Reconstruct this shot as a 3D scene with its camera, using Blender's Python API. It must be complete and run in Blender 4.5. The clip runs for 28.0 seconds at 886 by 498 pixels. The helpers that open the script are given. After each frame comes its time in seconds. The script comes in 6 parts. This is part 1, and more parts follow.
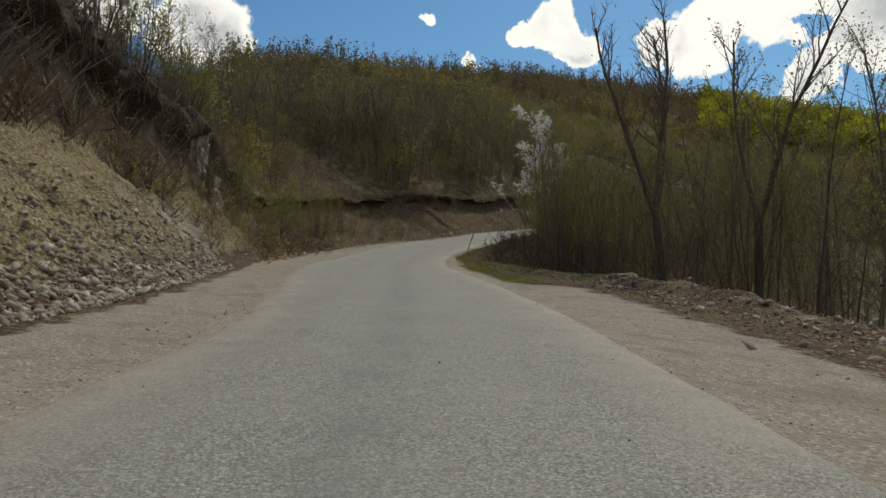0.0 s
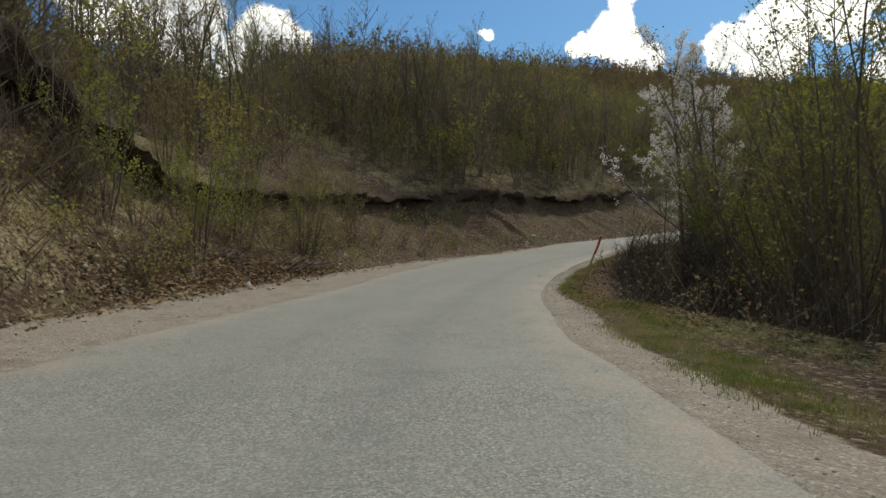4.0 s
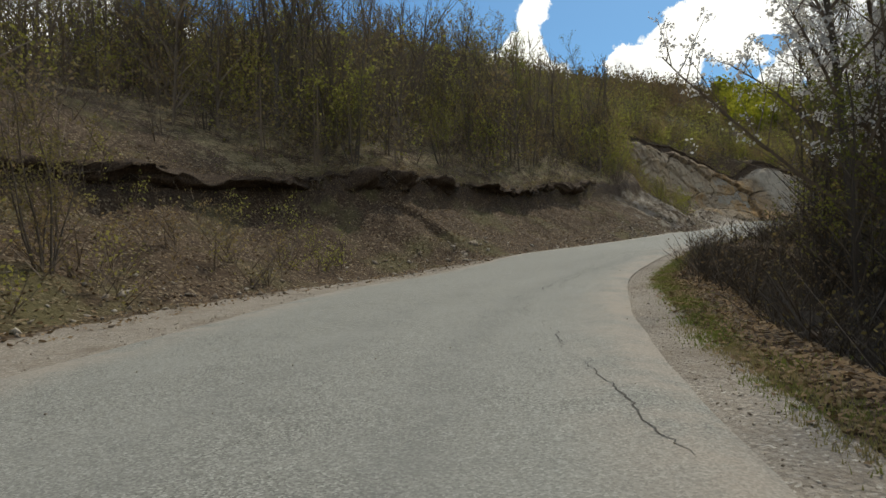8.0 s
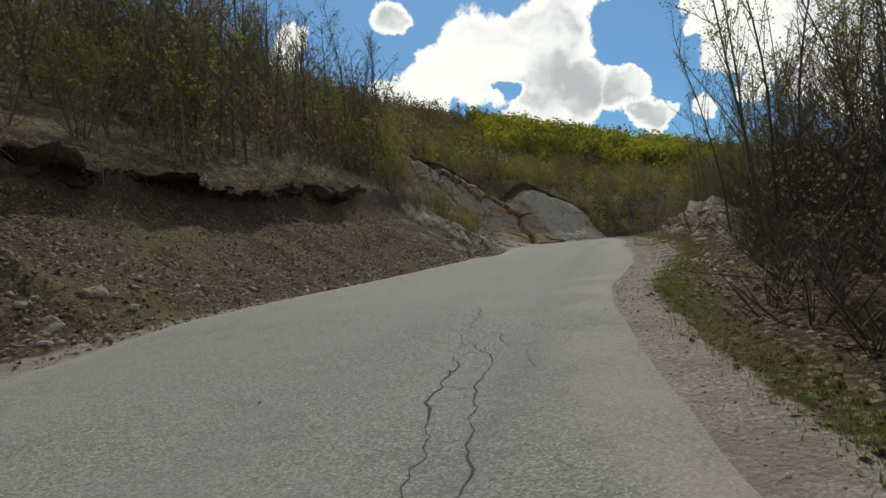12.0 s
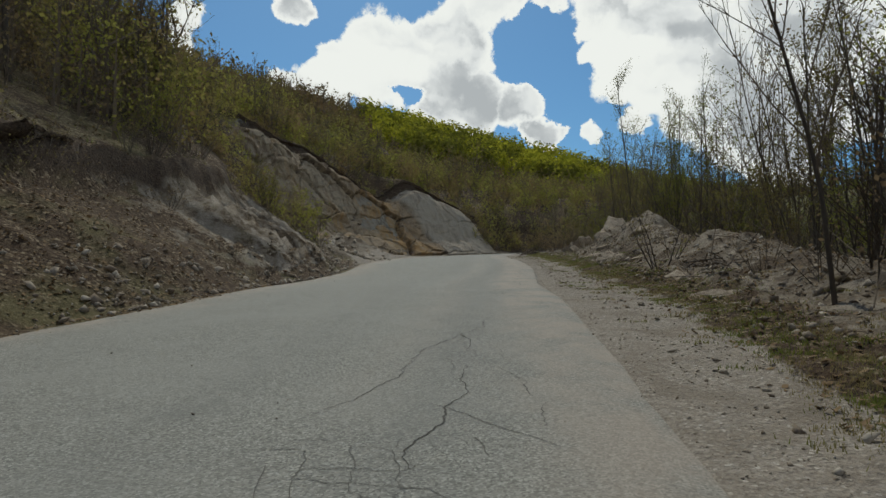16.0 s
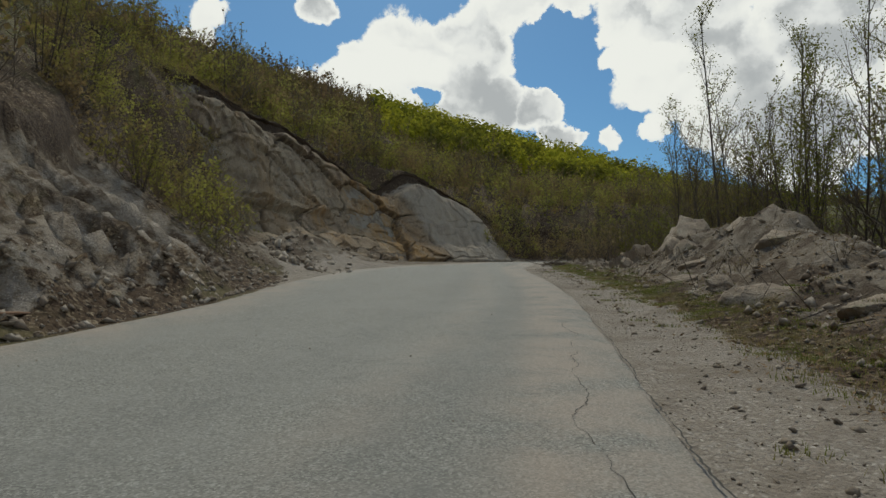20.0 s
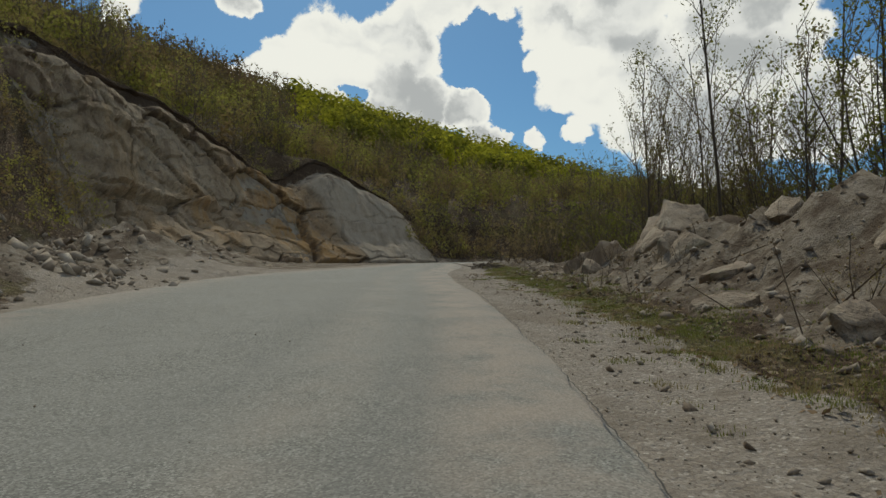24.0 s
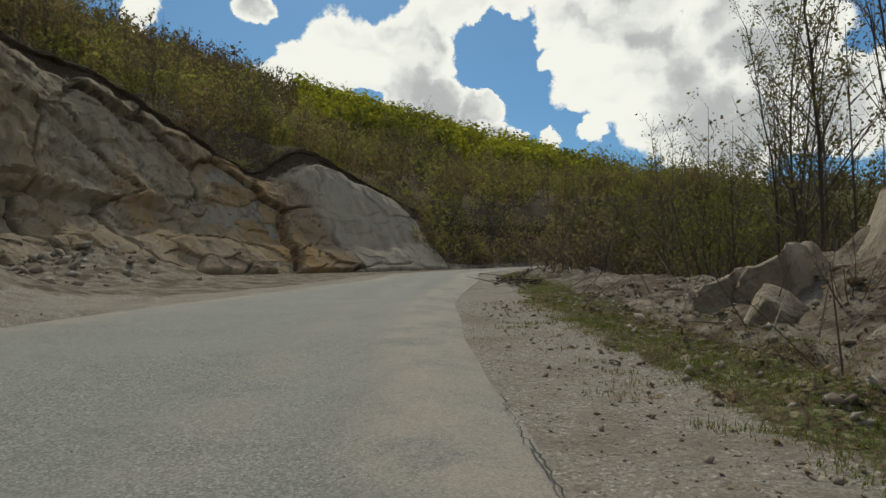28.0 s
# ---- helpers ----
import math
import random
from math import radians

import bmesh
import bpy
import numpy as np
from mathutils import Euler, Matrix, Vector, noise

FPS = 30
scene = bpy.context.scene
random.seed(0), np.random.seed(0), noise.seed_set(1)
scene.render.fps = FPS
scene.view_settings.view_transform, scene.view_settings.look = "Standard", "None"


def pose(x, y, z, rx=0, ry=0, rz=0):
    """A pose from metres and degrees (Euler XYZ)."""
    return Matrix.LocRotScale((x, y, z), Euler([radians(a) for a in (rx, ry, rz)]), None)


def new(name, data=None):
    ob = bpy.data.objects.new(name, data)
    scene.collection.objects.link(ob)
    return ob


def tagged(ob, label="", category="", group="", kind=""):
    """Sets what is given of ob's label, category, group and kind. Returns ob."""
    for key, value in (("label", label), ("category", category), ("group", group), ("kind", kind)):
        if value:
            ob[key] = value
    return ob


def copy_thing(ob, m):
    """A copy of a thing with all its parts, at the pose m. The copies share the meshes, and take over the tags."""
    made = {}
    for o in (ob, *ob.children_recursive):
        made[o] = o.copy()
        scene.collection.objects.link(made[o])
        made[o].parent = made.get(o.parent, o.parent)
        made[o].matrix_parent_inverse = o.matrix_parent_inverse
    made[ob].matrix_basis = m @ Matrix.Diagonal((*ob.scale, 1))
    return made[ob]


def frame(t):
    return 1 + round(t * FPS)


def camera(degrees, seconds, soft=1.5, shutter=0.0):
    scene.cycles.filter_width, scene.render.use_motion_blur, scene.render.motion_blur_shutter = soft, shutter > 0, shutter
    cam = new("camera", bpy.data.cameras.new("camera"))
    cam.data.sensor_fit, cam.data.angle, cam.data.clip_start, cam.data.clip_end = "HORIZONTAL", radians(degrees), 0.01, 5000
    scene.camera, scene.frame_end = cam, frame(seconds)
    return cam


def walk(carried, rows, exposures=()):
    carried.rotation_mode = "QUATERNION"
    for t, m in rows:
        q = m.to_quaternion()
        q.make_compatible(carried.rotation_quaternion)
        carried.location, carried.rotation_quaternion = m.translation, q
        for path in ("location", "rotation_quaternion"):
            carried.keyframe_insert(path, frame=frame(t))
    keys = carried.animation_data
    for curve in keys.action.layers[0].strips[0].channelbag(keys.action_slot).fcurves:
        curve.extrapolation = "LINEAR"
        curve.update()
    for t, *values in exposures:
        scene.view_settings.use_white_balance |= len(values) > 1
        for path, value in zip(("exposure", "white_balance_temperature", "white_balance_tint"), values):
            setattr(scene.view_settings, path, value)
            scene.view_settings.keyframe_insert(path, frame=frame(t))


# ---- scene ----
cam = camera(70.0, 28.0, soft=1.5)
# seconds, eye x y z, pitch, roll, yaw
PATH = [
    (0.0, 0.00, 0.00, 1.25, -0.23, -0.87, -1.93),
    (0.5, 0.28, 2.72, 1.30, -0.44, -0.82, 1.20),
    (1.0, 0.34, 5.35, 1.35, -0.51, -0.64, 2.27),
    (1.5, 0.35, 7.96, 1.36, -0.43, -0.70, 2.35),
    (2.0, 0.26, 10.62, 1.38, -0.37, -0.53, 2.57),
    (2.5, 0.17, 13.13, 1.41, -0.28, -0.46, 2.33),
    (3.0, 0.13, 15.79, 1.43, 0.05, -0.33, 3.06),
    (3.5, 0.08, 18.42, 1.45, 0.43, -0.27, 3.73),
    (5.5, -0.52, 28.75, 1.51, 2.51, 2.47, 1.51),
    (6.0, -0.56, 31.08, 1.58, 2.33, 2.62, -0.47),
    (6.5, -0.41, 33.44, 1.62, 2.10, 2.28, -1.70),
    (7.0, -0.16, 35.93, 1.73, 1.86, 1.77, -2.61),
    (7.5, 0.15, 38.26, 1.77, 2.05, 1.66, -2.96),
    (8.0, 0.44, 40.57, 1.83, 2.41, 1.89, -3.53),
    (8.5, 0.79, 42.89, 1.97, 2.60, 1.87, -4.56),
    (9.0, 1.18, 45.14, 2.14, 2.85, 1.87, -6.20),
    (9.5, 1.67, 47.35, 2.26, 3.19, 2.69, -8.38),
    (10.0, 2.21, 49.48, 2.36, 3.44, 3.06, -11.67),
    (10.5, 2.75, 51.35, 2.49, 3.65, 3.32, -15.08),
    (11.0, 3.29, 53.13, 2.61, 3.77, 4.10, -19.15),
    (11.5, 4.03, 54.80, 2.72, 3.78, 4.03, -21.77),
    (12.0, 4.76, 56.32, 2.84, 3.79, 4.35, -24.67),
    (12.5, 5.60, 57.91, 2.93, 3.75, 3.26, -29.83),
    (14.5, 10.82, 63.49, 3.85, 3.43, 0.47, -30.39),
    (15.0, 12.00, 65.24, 4.03, 3.19, 0.68, -32.50),
    (15.5, 13.19, 66.95, 4.16, 3.32, 0.62, -33.66),
    (16.0, 14.32, 68.63, 4.30, 3.60, 0.62, -35.02),
    (16.5, 15.41, 70.03, 4.41, 4.01, 0.63, -36.26),
    (17.0, 16.46, 71.45, 4.56, 4.32, 0.54, -38.38),
    (17.5, 17.60, 72.71, 4.69, 4.58, 0.15, -39.59),
    (18.0, 18.80, 74.02, 4.86, 4.28, 0.12, -38.97),
    (18.5, 19.84, 75.23, 5.00, 3.89, 0.21, -38.89),
    (19.0, 20.78, 76.39, 5.17, 3.71, 0.32, -38.75),
    (19.5, 21.78, 77.52, 5.26, 3.79, -0.52, -38.25),
    (20.0, 22.85, 78.88, 5.42, 3.79, -1.14, -33.80),
    (20.5, 23.76, 80.09, 5.52, 4.02, -0.52, -29.46),
    (21.0, 24.40, 81.19, 5.63, 4.15, 0.66, -34.13),
    (21.5, 25.02, 82.11, 5.74, 3.63, 1.75, -39.86),
    (23.5, 27.82, 84.50, 5.95, 3.69, 0.20, -42.52),
    (24.0, 28.81, 85.53, 6.03, 3.79, -0.44, -40.29),
    (24.5, 29.70, 86.48, 6.13, 3.46, -0.47, -39.94),
    (25.0, 30.64, 87.45, 6.26, 3.08, -0.58, -42.58),
    (25.5, 31.67, 88.43, 6.32, 2.92, -0.96, -40.48),
    (26.0, 32.75, 89.67, 6.44, 2.78, -0.77, -38.36),
    (26.5, 33.71, 90.80, 6.58, 2.87, -0.44, -38.63),
    (27.0, 34.58, 91.89, 6.71, 3.28, -0.09, -39.63),
    (27.5, 35.47, 92.90, 6.83, 3.63, -0.45, -39.71),
    (28.0, 36.31, 93.87, 7.01, 3.89, 0.34, -38.68),
]
walk(cam, [(t, pose(x, y, z, 90 + p, r, w)) for t, x, y, z, p, r, w in PATH],
     exposures=[(0, -0.34, 7000, 5), (1.5, -0.26, 7000, 5), (5, -0.08, 6950, 5), (9, -0.08, 6900, 5), (12.5, -0.4, 6700, 4), (16, -0.56, 6600, 3), (21, -0.6, 6800, 3), (25, -0.58, 6950, 3), (28, -0.5, 6950, 3)])

# ---- light ----
SUN_AZ, SUN_EL = -29.0, 50.0      # degrees: azimuth left of the y axis is positive
world = bpy.data.worlds.new("world")
scene.world = world
world.use_nodes = True
sun_data = bpy.data.lights.new("sun", "SUN")
sun_data.energy, sun_data.angle, sun_data.color = 2.7, radians(3.0), (1.0, 0.94, 0.84)
sun = new("sun", sun_data)
sun.rotation_euler = (radians(90 - SUN_EL), 0, radians(SUN_AZ + 180))


def direction(az, el):
    a, e = radians(az), radians(el)
    return (-math.sin(a) * math.cos(e), math.cos(a) * math.cos(e), math.sin(e))


class Nodes:
    """A thin wrapper that adds and links shader nodes."""

    def __init__(self, tree):
        self.tree = tree
        tree.nodes.clear()

    def add(self, kind, inputs=None, **props):
        node = self.tree.nodes.new(kind)
        for key, value in props.items():
            setattr(node, key, value)
        for key, value in (inputs or {}).items():
            sock = node.inputs[key]
            if isinstance(value, bpy.types.NodeSocket):
                self.tree.links.new(value, sock)
            else:
                sock.default_value = value
        return node

    def math(self, op, a, b=0.0, c=0.0, clamp=False):
        n = self.add("ShaderNodeMath", {0: a, 1: b, 2: c}, operation=op, use_clamp=clamp)
        return n.outputs[0]

    def noise(self, vec, scale, detail=4.0, rough=0.55, distortion=0.0):
        return self.add("ShaderNodeTexNoise", {"Vector": vec, "Scale": scale, "Detail": detail, "Roughness": rough, "Distortion": distortion}).outputs["Fac"]

    def ramp(self, fac, stops):
        n = self.add("ShaderNodeValToRGB", {"Fac": fac})
        el = n.color_ramp.elements
        while len(el) < len(stops):
            el.new(0.5)
        for e, (p, c) in zip(el, stops):
            e.position, e.color = p, (*c, 1) if len(c) == 3 else c
        return n.outputs["Color"]

    def span(self, v, a, b, lo=0.0, hi=1.0, smooth=True):
        return self.add("ShaderNodeMapRange", {"Value": v, "From Min": a, "From Max": b, "To Min": lo, "To Max": hi}, interpolation_type="SMOOTHSTEP" if smooth else "LINEAR").outputs[0]

    def mix(self, fac, a, b, blend="MIX"):
        n = self.add("ShaderNodeMix", data_type="RGBA", blend_type=blend)
        for key, value in ((0, fac), (6, a), (7, b)):
            if isinstance(value, bpy.types.NodeSocket):
                self.tree.links.new(value, n.inputs[key])
            else:
                n.inputs[key].default_value = value if key == 0 else (*value, 1)
        return n.outputs[2]


# the sky: clear blue with cumulus, thicker towards the far end of the valley
w = Nodes(world.node_tree)
sky = w.add("ShaderNodeTexSky", sky_type="NISHITA", sun_disc=False, sun_elevation=radians(SUN_EL), sun_rotation=radians(-SUN_AZ), air_density=1.0, dust_density=0.6, ozone_density=2.0)
coord = w.add("ShaderNodeTexCoord").outputs["Generated"]
CLOUDS = [  # azimuth, elevation, half-angle, weight
    (-11.4, 19.2, 2.7, 1.0), (-13.8, 17.3, 2.1, 0.95), (-8.6, 18.2, 1.5, 0.8), (-20.4, 17.2, 2.0, 0.9), (-24.2, 17.2, 3.4, 1.0), (-0.5, 19.6, 0.9, 0.6), (-4.1, 16.2, 0.9, 0.7), (19.0, 17.6, 4.6, 0.95), (27.5, 19.8, 5.5, 0.9), (31.5, 21.5, 5.0, 1.0),
    (-25.5, 20.0, 2.2, 0.9), (-30.5, 20.4, 4.8, 1.1), (-36.5, 21.8, 4.6, 1.1), (-35.0, 17.4, 4.2, 1.0), (-38.5, 16.4, 3.4, 1.0), (-42.2, 16.2, 2.7, 1.0), (-44.6, 14.0, 1.8, 0.9), (-40.0, 26.5, 3.6, 1.0), (-45.0, 26.0, 2.8, 1.0),
    (-12.6, 22.6, 2.2, 0.8), (-21.8, 24.0, 1.9, 0.8), (-54.8, 20.0, 6.4, 1.1), (-50.6, 20.0, 3.0, 1.0), (-50.2, 24.0, 3.6, 1.0), (-59.2, 17.2, 6.2, 1.0), (-52.2, 14.4, 1.9, 0.9), (-48.5, 13.4, 1.3, 0.8), (-63.5, 13.0, 6.0, 1.0), (-66.0, 21.5, 6.5, 1.0), (-57.0, 28.0, 7.0, 1.0),
    (-72.0, 14.0, 5.0, 0.9), (-84.0, 30.0, 7.0, 0.8), (-31.8, 13.6, 2.5, 0.8),
]
HOLES = [  # gaps of clear blue between them
    (-44.2, 20.4, 3.1, 1.2), (-42.6, 22.4, 1.6, 1.0), (-47.2, 15.6, 1.5, 1.1), (-46.4, 12.8, 1.0, 0.8), (-50.2, 15.2, 0.8, 0.8), (-31.8, 17.0, 1.1, 0.7),
]
warp = w.add("ShaderNodeTexNoise", {"Vector": coord, "Scale": 11.0, "Detail": 7.0, "Roughness": 0.62})
off = w.add("ShaderNodeVectorMath", {0: warp.outputs["Color"], 1: (0.5, 0.5, 0.5)}, operation="SUBTRACT").outputs[0]
off = w.add("ShaderNodeVectorMath", {0: off, "Scale": 0.10}, operation="SCALE").outputs[0]
bent = w.add("ShaderNodeVectorMath", {0: coord, 1: off}, operation="ADD").outputs[0]
cover = None
for az, el, half, weight in CLOUDS:
    d = w.add("ShaderNodeVectorMath", {0: bent, 1: direction(az, el)}, operation="DISTANCE").outputs["Value"]
    r = math.radians(half)
    blob = w.span(d, r * 1.25, r * 0.35, 0.0, weight)
    cover = blob if cover is None else w.math("MAXIMUM", cover, blob)
for az, el, half, weight in HOLES:
    d = w.add("ShaderNodeVectorMath", {0: bent, 1: direction(az, el)}, operation="DISTANCE").outputs["Value"]
    r = math.radians(half)
    cover = w.math("SUBTRACT", cover, w.span(d, r * 1.2, r * 0.5, 0.0, weight))
billow = w.noise(coord, 15.0, 8.0, 0.62)
dens = w.math("ADD", cover, w.math("MULTIPLY_ADD", billow, 0.9, -0.45))
scatter = w.span(w.noise(coord, 3.2, 7.0, 0.6), 0.56, 0.75, 0.0, 0.45)
# broken cloud overhead and behind
sep = w.add("ShaderNodeSeparateXYZ", {"Vector": coord})
away = w.math("MAXIMUM", w.span(sep.outputs[2], 0.5, 0.8), w.span(sep.outputs[1], 0.1, -0.4))
over = w.math("MULTIPLY", w.span(w.noise(coord, 2.2, 7.0, 0.58), 0.46, 0.64, 0.0, 0.9), away)
dens = w.math("ADD", w.math("MAXIMUM", dens, over), w.math("MULTIPLY", scatter, w.span(cover, 0.0, 0.2, 1.0, 0.0)))
mask = w.span(dens, 0.27, 0.47)
tall = w.add("ShaderNodeMapping", {"Vector": bent, "Location": (0.0, 0.0, 0.03), "Scale": (1.0, 1.0, 1.7)}).outputs[0]
grey = w.math("MULTIPLY", w.span(w.noise(tall, 6.0, 3.0, 0.5), 0.38, 0.62), w.span(dens, 0.5, 0.95), clamp=True)
cloud = w.ramp(grey, [(0.0, (1.0, 1.0, 1.0)), (0.45, (0.84, 0.85, 0.88)), (1.0, (0.50, 0.52, 0.56))])
tint = w.mix(1.0, sky.outputs["Color"], (0.60, 0.97, 1.24), "MULTIPLY")
sky_bg = w.add("ShaderNodeBackground", {"Color": tint, "Strength": 0.092})
cloud_bg = w.add("ShaderNodeBackground", {"Color": cloud, "Strength": 1.28})
blend = w.add("ShaderNodeMixShader", {0: mask, 1: sky_bg.outputs[0], 2: cloud_bg.outputs[0]})
w.add("ShaderNodeOutputWorld", {"Surface": blend.outputs[0]})

# ---- the plan: a line along the road, with what lies to either side ----
# station along the line, x, y, height of the road
LINE = [
    (-40, 0.2, -40.0, -0.9), (-20, 0.2, -20.0, -0.4), (0, 0.1, 0.0, 0.0), (10.6, 0.25, 10.6, 0.12), (18.4, 0.05, 18.4, 0.2), (31.1, -0.5, 31.1, 0.33), (40.7, 0.35, 40.7, 0.58),
    (45.3, 1.15, 45.2, 0.88), (49.8, 2.2, 49.5, 1.12), (53.6, 3.35, 53.1, 1.37), (57.1, 4.75, 56.3, 1.58), (59.0, 5.65, 57.9, 1.7), (66.5, 10.75, 63.5, 2.58), (72.7, 14.3, 68.6, 3.04),
    (79.8, 18.8, 74.0, 3.6), (86.1, 22.8, 78.9, 4.15), (90.0, 25.1, 82.1, 4.45), (95.1, 28.8, 85.6, 4.77), (100.8, 32.8, 89.7, 5.2), (106.3, 36.3, 93.9, 5.7),
    (120.0, 44.9, 104.5, 6.7), (132.0, 52.4, 113.8, 7.4),
]
_s, _x, _y, _z = (np.array(c, float) for c in zip(*LINE))
# beyond the last station the road swings round to the right
_h = math.atan2(_y[-1] - _y[-2], _x[-1] - _x[-2])
_px, _py, _pz, _ps = _x[-1], _y[-1], _z[-1], _s[-1]
_ext = []
for i in range(30):
    if i >= 4:
        _h -= 2.0 / 24.0 if i < 24 else 0.0
    _px, _py, _pz, _ps = _px + 2 * math.cos(_h), _py + 2 * math.sin(_h), _pz + 0.12, _ps + 2
    _ext.append((_ps, _px, _py, _pz))
_s, _x, _y, _z = (np.r_[a, b] for a, b in zip((_s, _x, _y, _z), np.array(_ext).T))
ST = np.arange(-40, _s[-1], 0.5)


def _soft(v, n):
    k = np.hanning(n)
    k /= k.sum()
    return np.convolve(np.pad(v, n // 2, mode="reflect", reflect_type="odd"), k, mode="valid")


CX, CY, CZ = (_soft(np.interp(ST, _s, v), 13) for v in (_x, _y, _z))
TX, TY = np.gradient(CX), np.gradient(CY)
_n = np.hypot(TX, TY)
TX, TY = TX / _n, TY / _n


def tab(*pairs):
    """A smooth function of the station from (station, value) pairs."""
    a, b = np.array(pairs, float).T
    v = _soft(np.interp(ST, a, b), 9)
    return lambda s: np.interp(s, ST, v)


def place(s, l):
    """World x, y of a point l metres left of the line at station s."""
    x, y, tx, ty = (np.interp(s, ST, a) for a in (CX, CY, TX, TY))
    return x - ty * l, y + tx * l


def road_z(s):
    return np.interp(s, ST, CZ)


def station(x, y):
    """Station and left offset of points in the plan."""
    x, y = np.atleast_1d(x), np.atleast_1d(y)
    out_s, out_l = np.empty(len(x)), np.empty(len(x))
    for a in range(0, len(x), 4000):
        dx, dy = x[a:a + 4000, None] - CX, y[a:a + 4000, None] - CY
        i = np.argmin(dx * dx + dy * dy, axis=1)
        k = np.arange(len(i))
        out_s[a:a + 4000] = ST[i]
        out_l[a:a + 4000] = -dx[k, i] * TY[i] + dy[k, i] * TX[i]
        far = np.hypot(dx[k, i], dy[k, i])
        out_l[a:a + 4000] = np.sign(out_l[a:a + 4000]) * far
    return out_s, out_l


EDGE_L = tab((-40, 2.9), (10, 3.0), (14, 3.5), (22, 4.4), (30, 5.0), (42, 5.1), (47, 5.5), (53, 5.9), (60, 7.2), (66, 7.6), (74, 7.3), (80, 7.1), (86, 6.4), (90, 6.3), (95, 6.8), (103, 7.6), (110, 7.9), (116, 7.8), (126, 5.6), (136, 3.4), (192, 3.0))
EDGE_R = tab((-40, -2.4), (12, -2.3), (20, -2.05), (30, -1.75), (37, -1.35), (44, -1.4), (52, -1.5), (57, -1.3), (60, -0.9), (63, -0.35), (66.5, 0.05), (69, -0.15), (72, -0.75), (76, -1.15), (90, -1.45), (97, -1.05), (105, -0.75), (110, -0.65), (115, -0.3), (122, -0.2), (136, -1.6), (192, -2.4))
TOE = tab((-40, 5.0), (0, 5.4), (10, 6.0), (17, 6.5), (26, 7.4), (36, 8.6), (47, 8.4), (55, 8.8), (61, 9.5), (66, 9.0), (75, 8.0), (89, 6.9), (95, 7.3), (103, 8.2), (108, 9.5), (113, 13.0), (120, 16.5), (134, 17.0), (142, 14.0), (150, 10.5), (165, 8.0), (192, 6.0))
BANK_H = tab((-40, 9.2), (0, 9.2), (14, 9.2), (24, 8.7), (33, 7.4), (36, 6.9), (39, 5.2), (42, 4.0), (48, 4.0), (55, 4.1), (60, 4.6), (70, 4.3), (80, 3.8), (86, 4.1), (92, 4.4), (98, 4.6), (103, 4.9), (107, 6.5), (112, 10.0), (118, 13.5), (124, 14.8), (136, 15.0), (140.5, 13.4), (144, 12.9), (146.5, 10.9), (148.5, 8.9), (150.5, 7.5), (151.2, 11.6), (153.5, 10.8), (156, 8.8), (158.5, 7.0), (161, 5.4), (170, 4.5), (192, 4.0))
BANK_TOP = tab((-40, 9.2), (14, 9.2), (24, 8.7), (33, 7.3), (39, 5.4), (44, 4.2), (60, 4.6), (80, 4.0), (98, 4.8), (104, 5.6), (112, 10.0), (120, 13.8), (134, 14.6), (142, 13.0), (148, 11.2), (154, 9.4), (160, 6.4), (170, 4.8), (192, 4.0))
BANK_RUN = tab((-40, 6.5), (17, 6.5), (33, 4.2), (45, 5.5), (60, 6.0), (70, 5.0), (80, 5.0), (88, 5.3), (96, 5.3), (103, 5.8), (108, 8.0), (113, 10.0), (120, 9.5), (140, 10.5), (150, 9.5), (160, 8.0), (192, 6.0))
ABOVE = tab((-40, 0.6), (20, 0.6), (40, 0.5), (60, 0.62), (80, 0.6), (120, 0.62), (150, 0.5), (192, 0.42))
VERGE_R = tab((-40, 4.6), (10, 5.0), (22, 6.2), (27, 6.0), (32, 3.4), (37, 1.1), (41, 0.7), (46, 0.9), (54, 0.95), (60, 0.85), (64, 0.8), (67.5, 0.8), (71, 1.25), (75, 1.7), (82, 2.2), (85, 2.6), (95, 2.4), (105, 2.3), (120, 2.6), (140, 2.0), (192, 2.0))
CAP = tab((-40, 16), (30, 12), (50, 10), (70, 14), (85, 18), (100, 24), (130, 30), (192, 30))


def cap(s, l, x, y):
    """How far the slope climbs above the bank before it eases off."""
    return np.minimum(CAP(s), np.interp(0.866 * x + 0.5 * y, [95, 125, 150, 180, 230], [40, 28, 15, 7, 4])) * (1 + 0.0025 * l)


FALL = tab((-40, 0.55), (30, 0.6), (60, 0.55), (70, 0.4), (192, 0.35))
MOUND = tab((-40, 0.4), (10, 0.45), (24, 0.6), (30, 0.25), (40, 0.12), (55, 0.15), (66, 0.25), (74, 0.45), (82, 0.6), (90, 0.85), (98, 1.25), (104, 1.9), (109, 2.1), (114, 1.8), (121, 0.8), (130, 0.3), (192, 0.3))
MOUND_W = tab((-40, 2.2), (55, 2.2), (70, 4.0), (85, 5.0), (120, 5.5), (140, 3.0), (192, 2.5))

RIDGE = np.array([(-120, -120, 22), (-110, 40, 24), (-80, 170, 36), (0, 255, 68), (60, 292, 74), (113, 278, 67), (160, 245, 52), (205, 208, 35), (270, 165, 26), (340, 90, 36), (380, -60, 45), (330, -220, 40)], float)


_table = np.random.RandomState(5).rand(256, 256) * 2 - 1


